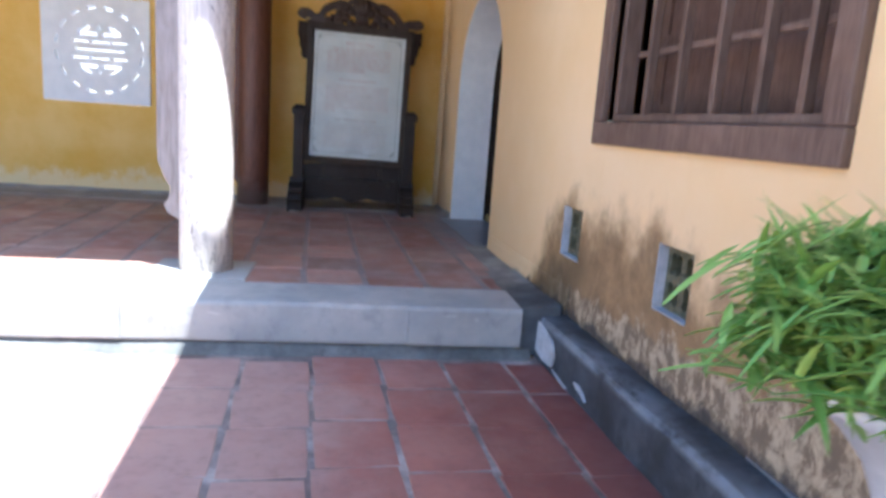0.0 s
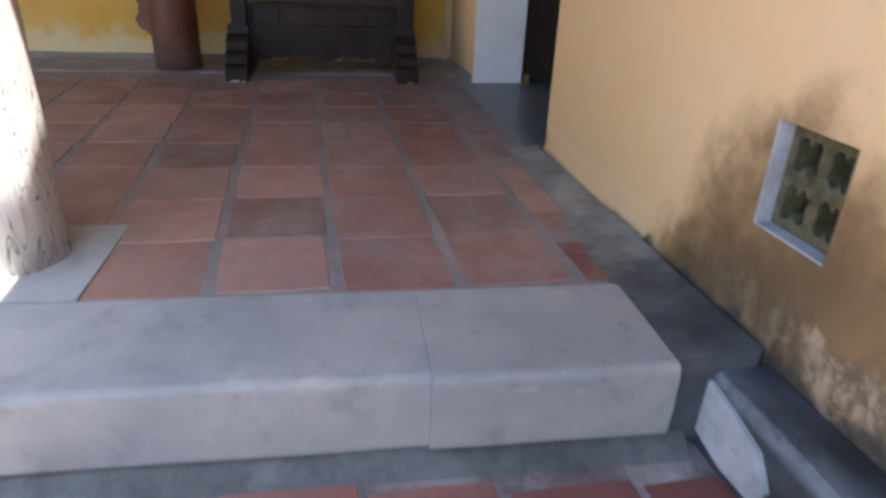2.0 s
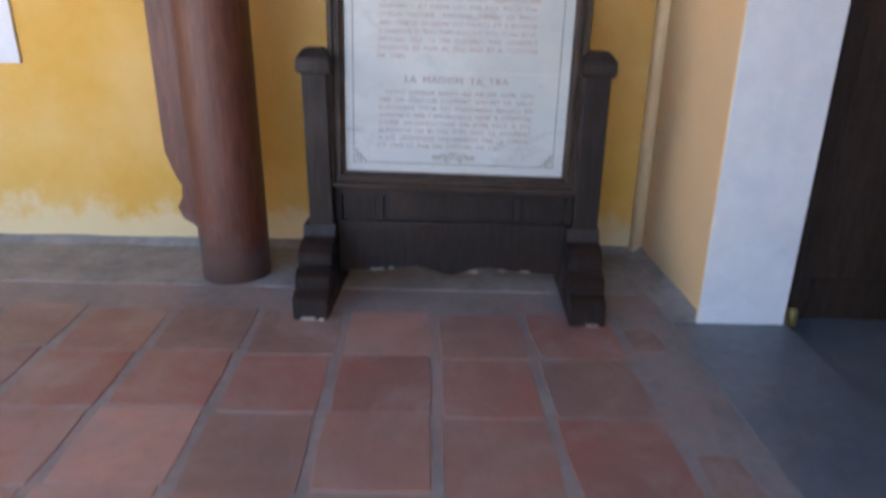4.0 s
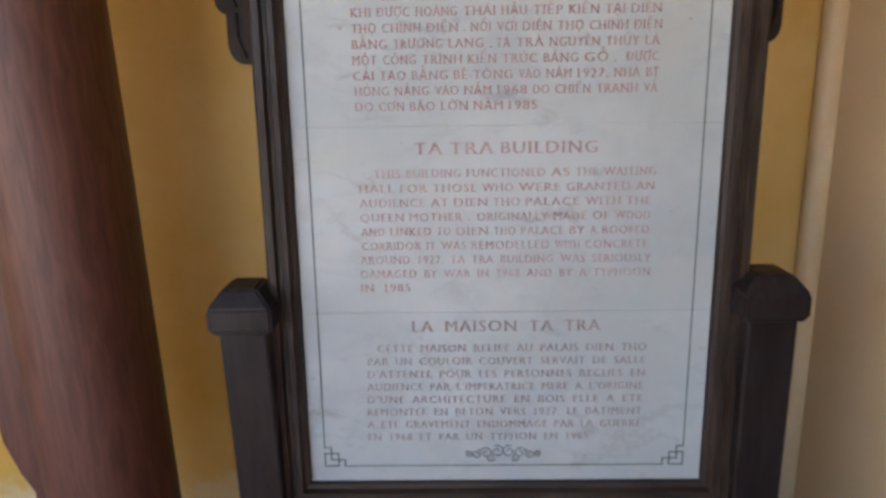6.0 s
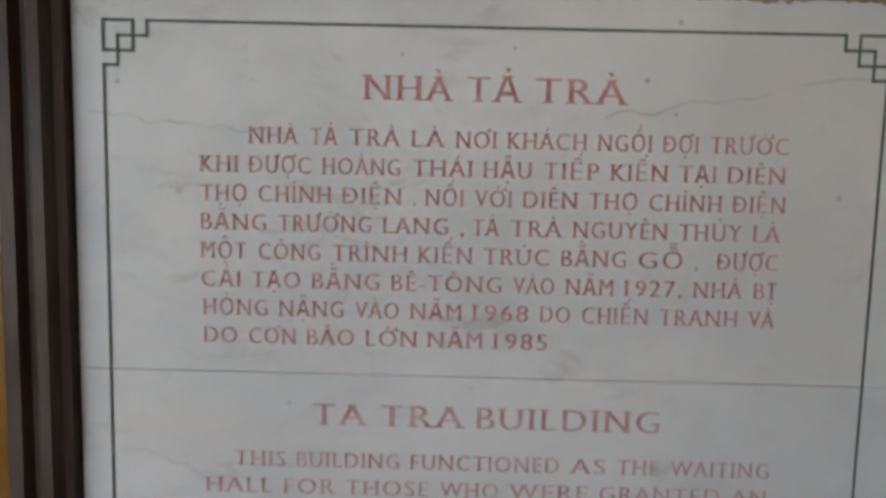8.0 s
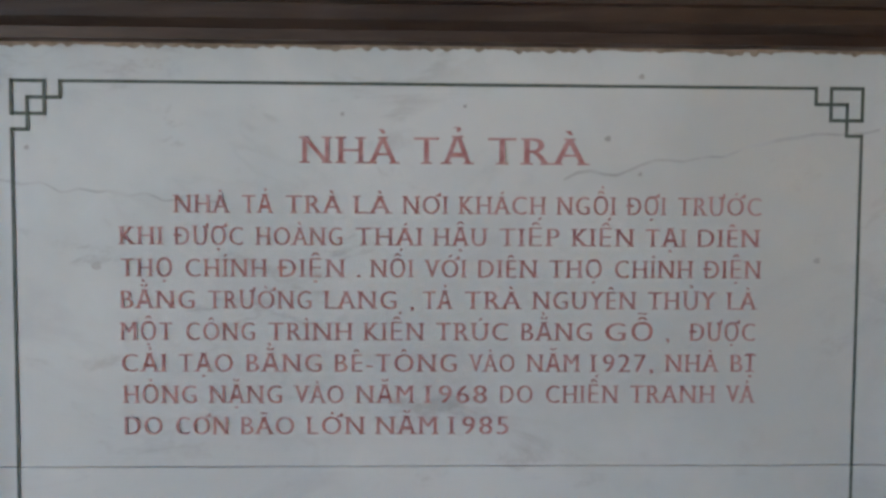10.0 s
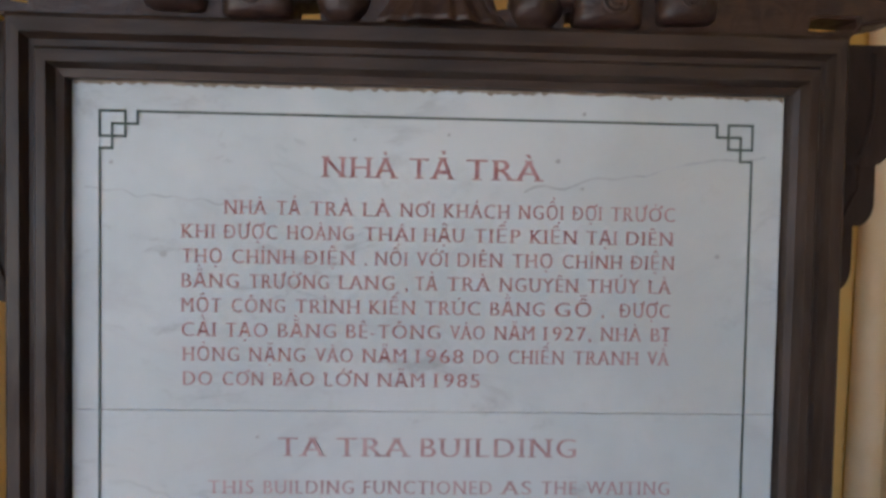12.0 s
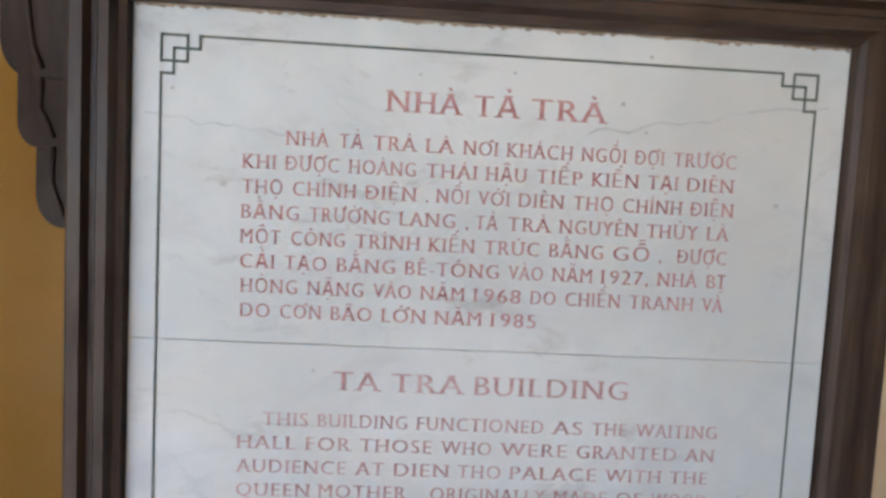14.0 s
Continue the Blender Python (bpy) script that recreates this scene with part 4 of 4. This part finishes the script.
# crest
def crest():
    left = [(-0.487, 1.2205), (-0.50, 1.235), (-0.545, 1.243), (-0.578, 1.272), (-0.574, 1.308), (-0.545, 1.330), (-0.500, 1.337), (-0.458, 1.330), (-0.441, 1.311), (-0.428, 1.297), (-0.411, 1.291),
            (-0.395, 1.297), (-0.380, 1.316), (-0.359, 1.353), (-0.331, 1.379), (-0.29, 1.405), (-0.24, 1.427), (-0.19, 1.438), (-0.14, 1.430), (-0.10, 1.452), (-0.05, 1.470)]
    right = [(0.05, 1.470), (0.10, 1.452), (0.14, 1.432), (0.19, 1.438), (0.24, 1.422), (0.28, 1.399), (0.304, 1.381), (0.324, 1.363), (0.342, 1.337), (0.360, 1.311), (0.377, 1.302), (0.401, 1.301),
             (0.420, 1.311), (0.436, 1.319), (0.477, 1.322), (0.530, 1.328), (0.572, 1.308), (0.578, 1.272), (0.545, 1.243), (0.50, 1.235), (0.487, 1.2205)]
    holes = [[(-0.329, 1.268), (-0.326, 1.288), (-0.317, 1.306), (-0.300, 1.324), (-0.277, 1.340), (-0.255, 1.349), (-0.234, 1.351), (-0.216, 1.345), (-0.207, 1.337), (-0.240, 1.322), (-0.244, 1.304), (-0.270, 1.300), (-0.272, 1.276), (-0.300, 1.270)],
             [(-0.162, 1.2225), (-0.157, 1.243), (-0.131, 1.245), (-0.129, 1.2225)],
             [(-0.110, 1.309), (-0.053, 1.308), (-0.055, 1.286), (-0.060, 1.252), (-0.074, 1.262), (-0.088, 1.275), (-0.110, 1.281)],
             [(0.207, 1.333), (0.218, 1.340), (0.236, 1.342), (0.252, 1.339), (0.273, 1.328), (0.296, 1.310), (0.313, 1.286), (0.324, 1.266), (0.318, 1.256), (0.306, 1.264), (0.272, 1.264), (0.266, 1.288), (0.246, 1.294), (0.240, 1.312), (0.226, 1.326)],
             [(0.149, 1.2225), (0.150, 1.241), (0.168, 1.242), (0.174, 1.229), (0.216, 1.228), (0.217, 1.2225)],
             [(0.060, 1.309), (0.107, 1.306), (0.106, 1.284), (0.092, 1.271), (0.086, 1.244), (0.072, 1.241), (0.063, 1.248)],
             [(-0.505, 1.2405), (-0.455, 1.234), (-0.452, 1.243), (-0.495, 1.254)],
             [(0.437, 1.229), (0.440, 1.241), (0.454, 1.244), (0.495, 1.243), (0.495, 1.232), (0.450, 1.228)],
             [(-0.094, 1.389), (-0.094, 1.402), (-0.076, 1.404), (-0.071, 1.391)], [(0.094, 1.385), (0.096, 1.402), (0.078, 1.404), (0.072, 1.387)]]
    bm = plate(left + right, holes, lambda u, v, w: (u, -0.020 + w, v), 0.045)
    bmesh.ops.bevel(bm, geom=[e for e in bm.edges if e.calc_face_angle(0) > 0.9 and abs(e.verts[0].co.y + 0.020) < 1e-4 and abs(e.verts[1].co.y + 0.020) < 1e-4], offset=0.003, segments=2, affect='EDGES')
    return tilted(bm)


part("crest", crest(), M_CARVED, stand, "openwork carved dark wooden crest")


def relief(name, bm):
    part(name, tilted(bm), M_CARVED, stand)


def hand_cut(bm, seed, amount=0.0022):
    """Uneven chisel work: the surface wanders by a couple of millimetres."""
    bmesh.ops.recalc_face_normals(bm, faces=bm.faces[:])
    bm.normal_update()
    moves = [(v, v.normal * amount * (noise.noise((v.co.x * 60 + seed, v.co.y * 60, v.co.z * 45)) + 0.5 * noise.noise((v.co.x * 150, v.co.y * 150 + seed, v.co.z * 110)))) for v in bm.verts]
    for v, d in moves:
        v.co += d
    for f in bm.faces:
        f.smooth = True
    return bm


def cloud_block(cx, cz, w, h, d, turn, seed):
    """A fat square-cut cloud of the fretwork, its corners worn round."""
    bm = cube(-w / 2, w / 2, -d, 0.0, -h / 2, h / 2)
    bmesh.ops.subdivide_edges(bm, edges=bm.edges[:], cuts=7, use_grid_fill=True)
    for v in bm.verts:
        u, q = 2 * v.co.x / w, 2 * v.co.z / h
        swell = max(0.0, 1 - abs(u) ** 5) * max(0.0, 1 - abs(q) ** 5)
        v.co.y *= 0.62 + 0.38 * swell
        r = max(1.0, (abs(u) ** 7 + abs(q) ** 7) ** (1 / 7))
        v.co.x, v.co.z = v.co.x / r, v.co.z / r
    bmesh.ops.transform(bm, matrix=pose(cx, -0.010, cz, 0, turn, 0), verts=bm.verts[:])
    return hand_cut(bm, seed)


def flat_scroll(cx, cz, r, y, sx, thick=0.0036, start=0.0, turns=1.6):
    pts = []
    for k in range(26):
        a = start + turns * 2 * math.pi * k / 25
        q = 1 - 0.80 * k / 25
        pts.append((cx + sx * r * q * math.cos(a), y, cz + 0.85 * r * q * math.sin(a)))
    return hand_cut(tube(pts, thick, 7), cx * 50, 0.0012)


ARCH = [(-0.356, 1.276), (-0.349, 1.291), (-0.338, 1.311), (-0.320, 1.331), (-0.293, 1.351), (-0.262, 1.364), (-0.236, 1.367), (-0.212, 1.361), (-0.197, 1.349), (-0.193, 1.334), (-0.201, 1.325), (-0.211, 1.330), (-0.210, 1.338)]
RIM = [(-0.430, 1.268), (-0.400, 1.277), (-0.376, 1.294), (-0.357, 1.325), (-0.338, 1.353), (-0.312, 1.374), (-0.275, 1.394), (-0.235, 1.411), (-0.19, 1.422), (-0.15, 1.415)]
CLOUDS = ((-0.288, 1.2505, 0.068, 0.046, 0.034, 3), (-0.197, 1.2445, 0.078, 0.048, 0.034, -2), (-0.259, 1.285, 0.046, 0.036, 0.022, 0), (-0.208, 1.303, 0.070, 0.062, 0.028, 4),
          (-0.143, 1.289, 0.068, 0.046, 0.034, -3), (-0.158, 1.262, 0.060, 0.034, 0.022, 2), (-0.199, 1.384, 0.066, 0.032, 0.030, 3), (-0.138, 1.366, 0.056, 0.050, 0.033, -2),
          (-0.092, 1.336, 0.050, 0.048, 0.030, 5), (-0.150, 1.330, 0.062, 0.042, 0.020, 0), (-0.240, 1.392, 0.040, 0.022, 0.018, 12))
for sx in (-1, 1):
    relief("arch_moulding", hand_cut(tube([(-sx * x, -0.0195, z) for x, z in ARCH], 0.0058, 8), 3 + sx, 0.0014))
    relief("arch_moulding", hand_cut(tube([(-sx * x, -0.0195, z) for x, z in RIM], 0.0046, 8), 7 + sx, 0.0014))
    for n, (cx, cz, w, h, d, turn) in enumerate(CLOUDS):
        relief("fret_cloud", cloud_block(-sx * cx, cz, w, h, d, -sx * turn, n * 3.7 + sx))
    for cx, cz, r, y, start in ((-0.290, 1.251, 0.017, -0.043, 0.4), (-0.203, 1.246, 0.016, -0.043, 2.2), (-0.152, 1.291, 0.015, -0.043, 2.6), (-0.088, 1.337, 0.019, -0.039, 1.0), (-0.140, 1.368, 0.015, -0.042, 3.0), (-0.212, 1.306, 0.016, -0.036, 1.2)):
        relief("fret_scroll", flat_scroll(-sx * cx, cz, r, y, sx, 0.0030, start))
    bm = bmesh.new()
    bmesh.ops.create_uvsphere(bm, u_segments=28, v_segments=18, radius=0.031, matrix=Matrix.Translation((sx * 0.1035 + (0.012 if sx > 0 else 0.0), -0.014, 1.2475)))
    relief("carved_ball", hand_cut(bm, sx, 0.003))
    relief("end_scroll", flat_scroll(sx * 0.528, 1.287, 0.032, -0.022, sx, 0.006))


def pleated(profile, centre, flat, seed):
    """A turned form cut into uneven pleats."""
    bm = lathe(profile, 132, centre)
    for v in bm.verts:
        a = math.atan2(v.co.y - centre[1], v.co.x - centre[0])
        ridge = 0.055 * noise.noise((a * 5.5, seed, v.co.z * 3)) + 0.035 * math.cos(17 * a + 3 * noise.noise((a * 2, seed, v.co.z * 14)))
        v.co.x = centre[0] + (v.co.x - centre[0]) * (1 + ridge)
        v.co.y = (centre[1] + (v.co.y - centre[1]) * (1 + 2.2 * ridge)) * flat
    return bm


relief("carved_tassel", pleated([(0.082, 1.2205), (0.078, 1.228), (0.066, 1.243), (0.059, 1.265), (0.058, 1.285), (0.062, 1.305), (0.066, 1.318), (0.056, 1.328)], (0.005, -0.004), 0.55, 2.0))
relief("carved_lotus", pleated([(0.046, 1.324), (0.058, 1.338), (0.074, 1.352), (0.082, 1.375), (0.085, 1.405), (0.074, 1.435), (0.05, 1.458), (0.02, 1.472)], (0.003, -0.006), 0.60, 9.0))


def lobe(sx, x_in, x_out, z_top, z_low, radius, y):
    """One stepped lobe of a side wing, rounded at its outer lower corner."""
    arc = [(x_out - radius + radius * math.cos(a), z_low + radius * 1.35 - radius * 1.35 * math.sin(a)) for a in (q * math.pi / 16 for q in range(9))]
    bm = plate([(sx * x, z) for x, z in [(x_in, z_top), (x_out, z_top)] + arc + [(x_in, z_low)]], [], lambda u, v, w: (u, y + w, v), 0.026)
    bmesh.ops.bevel(bm, geom=[e for e in bm.edges if e.calc_face_angle(0) > 0.5], offset=0.0025, segments=2, affect='EDGES')
    return tilted(bm)


WINGS = {-1: ((0.4728, 0.567, 1.222, 1.062, 0.036, 0.008), (0.4728, 0.549, 1.075, 0.985, 0.022, 0.012), (0.4728, 0.530, 1.0, 0.893, 0.030, 0.016)),
         1: ((0.4788, 0.570, 1.222, 1.075, 0.036, 0.008), (0.4788, 0.546, 1.09, 1.002, 0.022, 0.012), (0.4788, 0.523, 1.015, 0.918, 0.026, 0.016))}
for sx, lobes in WINGS.items():
    for n, (x_in, x_out, z_top, z_low, radius, y) in enumerate(lobes):
        w = part("side_wing", lobe(sx, x_in, x_out, z_top, z_low, radius, y), M_WING, stand, "rounded carved lobe of the side wing")
        mid = x_in + (x_out - x_in) * 0.62
        part("groove_bead", tilted(tube([(sx * mid, y - 0.001, z_top - 0.01), (sx * (mid + 0.002), y - 0.001, (z_top + z_low) / 2), (sx * (mid - 0.004), y - 0.001, z_low + 0.035), (sx * (mid - 0.014), y - 0.001, z_low + 0.012)], 0.0028, 6)), M_WING, w)
        if n == 0:
            # the slot is a black strip: its shade is put into the colour
            part("slot", tilted(cube(min(sx * (x_in + 0.004), sx * (x_in + 0.016)), max(sx * (x_in + 0.004), sx * (x_in + 0.016)), y - 0.003, y + 0.01, z_low + 0.03, z_top - 0.02, 0.002)), M_VOID, w, "near-black strip standing for the shaded slot beside the frame")

# uprights, feet and lower panels of the stand (not leaning)
for x0, x1, sx in ((-0.556, -0.462, -1), (0.470, 0.566, 1)):
    p = part("upright", cube(x0, x1, -0.058, 0.035, 0.20, 0.875, 0.006), M_WOOD, stand)
    cap = bmesh.new()
    hw = (x1 - x0) / 2 + 0.016
    cx = (x0 + x1) / 2
    rings = [[cap.verts.new((cx + a * u, -0.0115 + b * q, z)) for a, b in ((-1, -1), (1, -1), (1, 1), (-1, 1))]
             for u, q, z in ((hw - 0.012, 0.050, 0.868), (hw, 0.060, 0.878), (hw, 0.060, 0.925), (hw - 0.030, 0.040, 0.962))]
    for r0, r1 in zip(rings, rings[1:]):
        for k in range(4):
            cap.faces.new((r0[k], r0[(k + 1) % 4], r1[(k + 1) % 4], r1[k]))
    cap.faces.new(rings[0][::-1])
    cap.faces.new(rings[-1])
    bmesh.ops.bevel(cap, geom=cap.edges[:], offset=0.005, segments=2, affect='EDGES')
    part("cap", cap, M_WOOD, p, "chamfered cap")
    fx0, fx1 = cx - 0.072, cx + 0.056
    prof = [(-0.30, 0.0), (-0.30, 0.085), (-0.262, 0.105), (-0.245, 0.105), (-0.245, 0.15), (-0.205, 0.172), (-0.172, 0.172), (-0.172, 0.215), (-0.13, 0.245), (-0.075, 0.255), (-0.06, 0.30),
            (0.04, 0.30), (0.055, 0.255), (0.13, 0.24), (0.16, 0.17), (0.22, 0.15), (0.26, 0.10), (0.27, 0.0)]
    bm = plate(prof, [], lambda u, v, w: (fx0 + w, u, v), fx1 - fx0)
    bmesh.ops.bevel(bm, geom=[e for e in bm.edges if e.calc_face_angle(0) > 0.4], offset=0.004, segments=2, affect='EDGES')
    part("foot", bm, M_WOOD, stand, "stepped carved foot")
part("lower_rail", cube(-0.461, 0.469, -0.012, 0.030, 0.255, 0.300, 0.005), M_WOOD, stand)
part("upper_rail", cube(-0.461, 0.469, -0.010, 0.028, 0.405, 0.432, 0.004), M_WOOD, stand)
for x0, x1 in ((-0.461, -0.435), (-0.30, -0.272), (0.245, 0.273), (0.443, 0.469)):
    part("muntin", cube(x0, x1, -0.006, 0.026, 0.301, 0.404, 0.003), M_WOOD, stand)
for x0, x1 in ((-0.434, -0.301), (-0.271, 0.244), (0.274, 0.442)):
    part("panel", cube(x0, x1, 0.006, 0.018, 0.301, 0.404, 0.002, 1), M_WOOD, stand)
apron = [(-0.461, 0.254), (-0.461, 0.05)]
for k in range(25):
    u = k / 24
    apron.append((-0.44 + 0.888 * u, 0.085 + 0.03 * math.sin(math.pi * u) - 0.012 * abs(math.sin(3 * math.pi * u)) - 0.03 * math.exp(-((u - 0.5) / 0.08) ** 2)))
apron += [(0.469, 0.05), (0.469, 0.254)]
part("apron", plate(apron, [], lambda u, v, w: (u, -0.004 + w, v), 0.03), M_WOOD, stand, "apron with a wavy lower edge")

# bare wood where the black finish has chipped along the lower edges
for n, (x, y, z, w, h) in enumerate(((-0.525, -0.3035, 0.008, 0.030, 0.008), (-0.475, -0.3035, 0.006, 0.012, 0.006), (0.53, -0.3035, 0.007, 0.026, 0.007), (-0.30, -0.0075, 0.094, 0.026, 0.007), (-0.245, -0.0075, 0.100, 0.012, 0.006),
                                     (0.09, -0.0075, 0.092, 0.022, 0.006), (0.21, -0.0075, 0.098, 0.014, 0.006), (0.30, -0.0075, 0.095, 0.020, 0.006))):
    pts = [(x + w * math.cos(k * 0.785) * (1 + 0.7 * noise.noise((k * 1.9, n * 3.1, 0))), z + h * math.sin(k * 0.785) * (1 + 0.7 * noise.noise((k * 1.7, n * 2.3, 4)))) for k in range(8)]
    part("bare_chip", plate([(u, max(0.001, v)) for u, v in pts], [], lambda u, v, q: (u, y + q, v), 0.004), M_CHIP, stand, "chipped edge showing pale bare wood")

# ---- potted plant ----
PX, PY = 0.80, 0.78
pot = thing("potted_plant", "bushy green plant with long leaves in a pale glazed bowl", "potted plant")
part("pot", lathe([(0.10, -0.25), (0.105, -0.235), (0.07, -0.20), (0.05, -0.10), (0.045, 0.25), (0.05, 0.40), (0.07, 0.45), (0.11, 0.50), (0.15, 0.535), (0.168, 0.548), (0.168, 0.57), (0.145, 0.57), (0.137, 0.535)], 36, (PX, PY)), M_POT, pot, "pale glazed bowl on a slim foot")
part("soil", lathe([(0.128, 0.5365), (0.132, 0.548), (0.06, 0.557)], 24, (PX, PY)), M_SOIL, pot)
rng = random.Random(4)
bm = bmesh.new()
for i in range(5200):
    a, up = rng.uniform(0, 2 * math.pi), rng.uniform(0.05, 0.95)
    length = rng.uniform(0.06, 0.15)
    start = Vector((PX - 0.06 + rng.gauss(0, 0.135), PY - 0.05 + rng.gauss(0, 0.08), 0.595 + rng.uniform(0, 0.145)))
    d = Vector((math.cos(a) * math.cos(up), math.sin(a) * math.cos(up), math.sin(up)))
    if start.x + d.x * length < max(0.45, 0.20 + 1.04 * (start.y + d.y * length - 0.515)) or start.y + d.y * length < 0.50:     # clipped back along the path
        continue
    side = d.cross(Vector((0, 0, 1))).normalized()
    w = rng.uniform(0.003, 0.0065)
    droop = rng.uniform(0.01, 0.05)
    prev = None
    for k in range(6):
        s = k / 5
        p = start + d * length * s + Vector((0, 0, -droop * s * s))
        ww = w * max(0.06, math.sin(math.pi * (0.12 + 0.88 * s)))
        cur = [bm.verts.new(p - side * ww + Vector((0, 0, ww * 0.5))), bm.verts.new(p), bm.verts.new(p + side * ww + Vector((0, 0, ww * 0.5)))]
        if prev:
            for q in (0, 1):
                bm.faces.new((prev[q], prev[q + 1], cur[q + 1], cur[q])).smooth = True
        prev = cur
tagged(part("foliage", bm, M_LEAF, pot, "dense long narrow green leaves"), kind="stuff")

# ---- floor tiles ----
rng = random.Random(11)
gallery = bpy.data.objects["floor_gallery"]
courtyard = bpy.data.objects["ground"]


def tile_mesh(name, w, d, h, material, seed, chip=0.004):
    """A hand-made tile: its edges wander, its corners are knocked off; it follows the skew of the side building."""
    r = random.Random(seed)
    rim = []
    for k in range(4):
        ax, ay = ((-1, -1), (1, -1), (1, 1), (-1, 1))[k]
        bx, by = ((1, -1), (1, 1), (-1, 1), (-1, -1))[k]
        for u in (0.03, 0.5):
            rim.append(((ax + (bx - ax) * u) * w / 2 + r.uniform(-chip, chip), (ay + (by - ay) * u) * d / 2 + r.uniform(-chip, chip)))
    bm = bmesh.new()
    top = [bm.verts.new((x * 0.99, y * 0.99, 0.0)) for x, y in rim]
    edge = [bm.verts.new((x, y, -0.003)) for x, y in rim]
    foot = [bm.verts.new((x, y, -h)) for x, y in rim]
    bm.faces.new(top)
    for p, q in ((top, edge), (edge, foot)):
        for k in range(8):
            bm.faces.new((p[k], q[k], q[(k + 1) % 8], p[(k + 1) % 8]))
    for v in bm.verts:
        v.co.x += LEAN * v.co.y
    bmesh.ops.recalc_face_normals(bm, faces=bm.faces[:])
    return mesh(name, bm, material)


def lay(name, me, x, y, z, owner):
    ob = new(name, me)
    ob.parent = owner
    ob.matrix_world = pose(x + LEAN * (y - 3.1), y, z, rng.uniform(-0.15, 0.15), rng.uniform(-0.15, 0.15), rng.uniform(-0.5, 0.5))


KINDS = {"pink": M_TILE_PINK, "plain": M_TILE_UP, "dark": M_TILE_DARK, "red": M_TILE_RED}
full = {k: [tile_mesh("tile", 0.303 + e, 0.3365 + e / 4, 0.03, m, n * 7 + i, 0.0022) for i, e in enumerate((-0.006, 0.0, 0.004))] for n, (k, m) in enumerate(KINDS.items())}
STEP, LINE = 0.3315, 0.152          # tile pitch, and one joint line at the step
# the near tiles by column and row: fired paler, darker or redder than the rest
FIRED = {(-1, 0): "pink", (0, 0): "red", (1, 0): "plain", (-2, 0): "plain", (-1, 1): "dark", (0, 1): "plain", (1, 1): "dark", (-2, 1): "pink", (-1, 2): "pink", (0, 2): "plain", (1, 2): "pink", (-2, 2): "pink",
         (-1, 3): "plain", (0, 3): "plain", (1, 3): "red", (-2, 3): "dark", (-1, 4): "plain", (0, 4): "pink", (1, 4): "red", (-2, 4): "plain", (1, 5): "red", (0, 5): "plain", (1, 6): "dark", (0, 6): "red", (1, 7): "red"}
for row in range(8):
    for col in range(-12, 2):
        x = LINE + STEP * (col + 0.5)
        y = 3.665 + 0.337 * row + (0.018 if col % 2 else 0.0) + rng.uniform(-0.003, 0.003)
        if abs(x - 0.03 + 0.752) < 0.20 and abs(y - 3.73) < 0.20:
            continue
        kind = FIRED.get((col, row)) or rng.choice(("plain", "plain", "dark", "red", "pink"))
        lay("tile", rng.choice(full[kind]), x, y, rng.uniform(-0.0008, 0.0012), gallery)
half = [tile_mesh("half_tile", 0.115, d, 0.03, m, 40 + i, 0.006) for i, (d, m) in enumerate(((0.25, M_BRICKY), (0.24, M_TILE_PINK), (0.22, M_BRICKY), (0.16, M_TILE_DARK)))]
for n, y in ((0, 3.64), (2, 3.95), (1, 4.13), (1, 4.38), (0, 4.73), (2, 5.04), (3, 5.30), (3, 6.02)):
    lay("half_tile", half[n], 0.895, y, rng.uniform(-0.001, 0.001), gallery)
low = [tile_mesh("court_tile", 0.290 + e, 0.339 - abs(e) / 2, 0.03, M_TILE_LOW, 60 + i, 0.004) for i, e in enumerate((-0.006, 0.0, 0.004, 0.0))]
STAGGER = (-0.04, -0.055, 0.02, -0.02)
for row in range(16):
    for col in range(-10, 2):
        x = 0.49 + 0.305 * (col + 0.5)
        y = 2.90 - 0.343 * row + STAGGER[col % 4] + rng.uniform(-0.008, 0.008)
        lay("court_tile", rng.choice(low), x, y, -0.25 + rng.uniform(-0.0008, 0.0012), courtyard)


# the tiles beyond those, joined
def far_tiles(name, cells, w, d, z, material, owner):
    bm = bmesh.new()
    for x, y in cells:
        box(bm, x - w / 2, x + w / 2, y - d / 2, y + d / 2, z - 0.03, z)
    tagged(part(name, askew(bm), material, owner), kind="stuff")


far_tiles("far_tiles", [(LINE + STEP * (c + 0.5), 3.665 + 0.337 * r) for c in range(-22, -12) for r in range(8)], 0.303, 0.322, 0.0, M_TILE_UP, gallery)
# mostly out of view; serves as a pale reflector for the gallery
far_tiles("far_court_tiles", [(0.49 + 0.305 * (c + 0.5), 2.90 - 0.343 * r) for c in range(-44, 2) for r in range(46) if not (c >= -10 and r < 16)], 0.29, 0.325, -0.25, M_PAVING, courtyard)
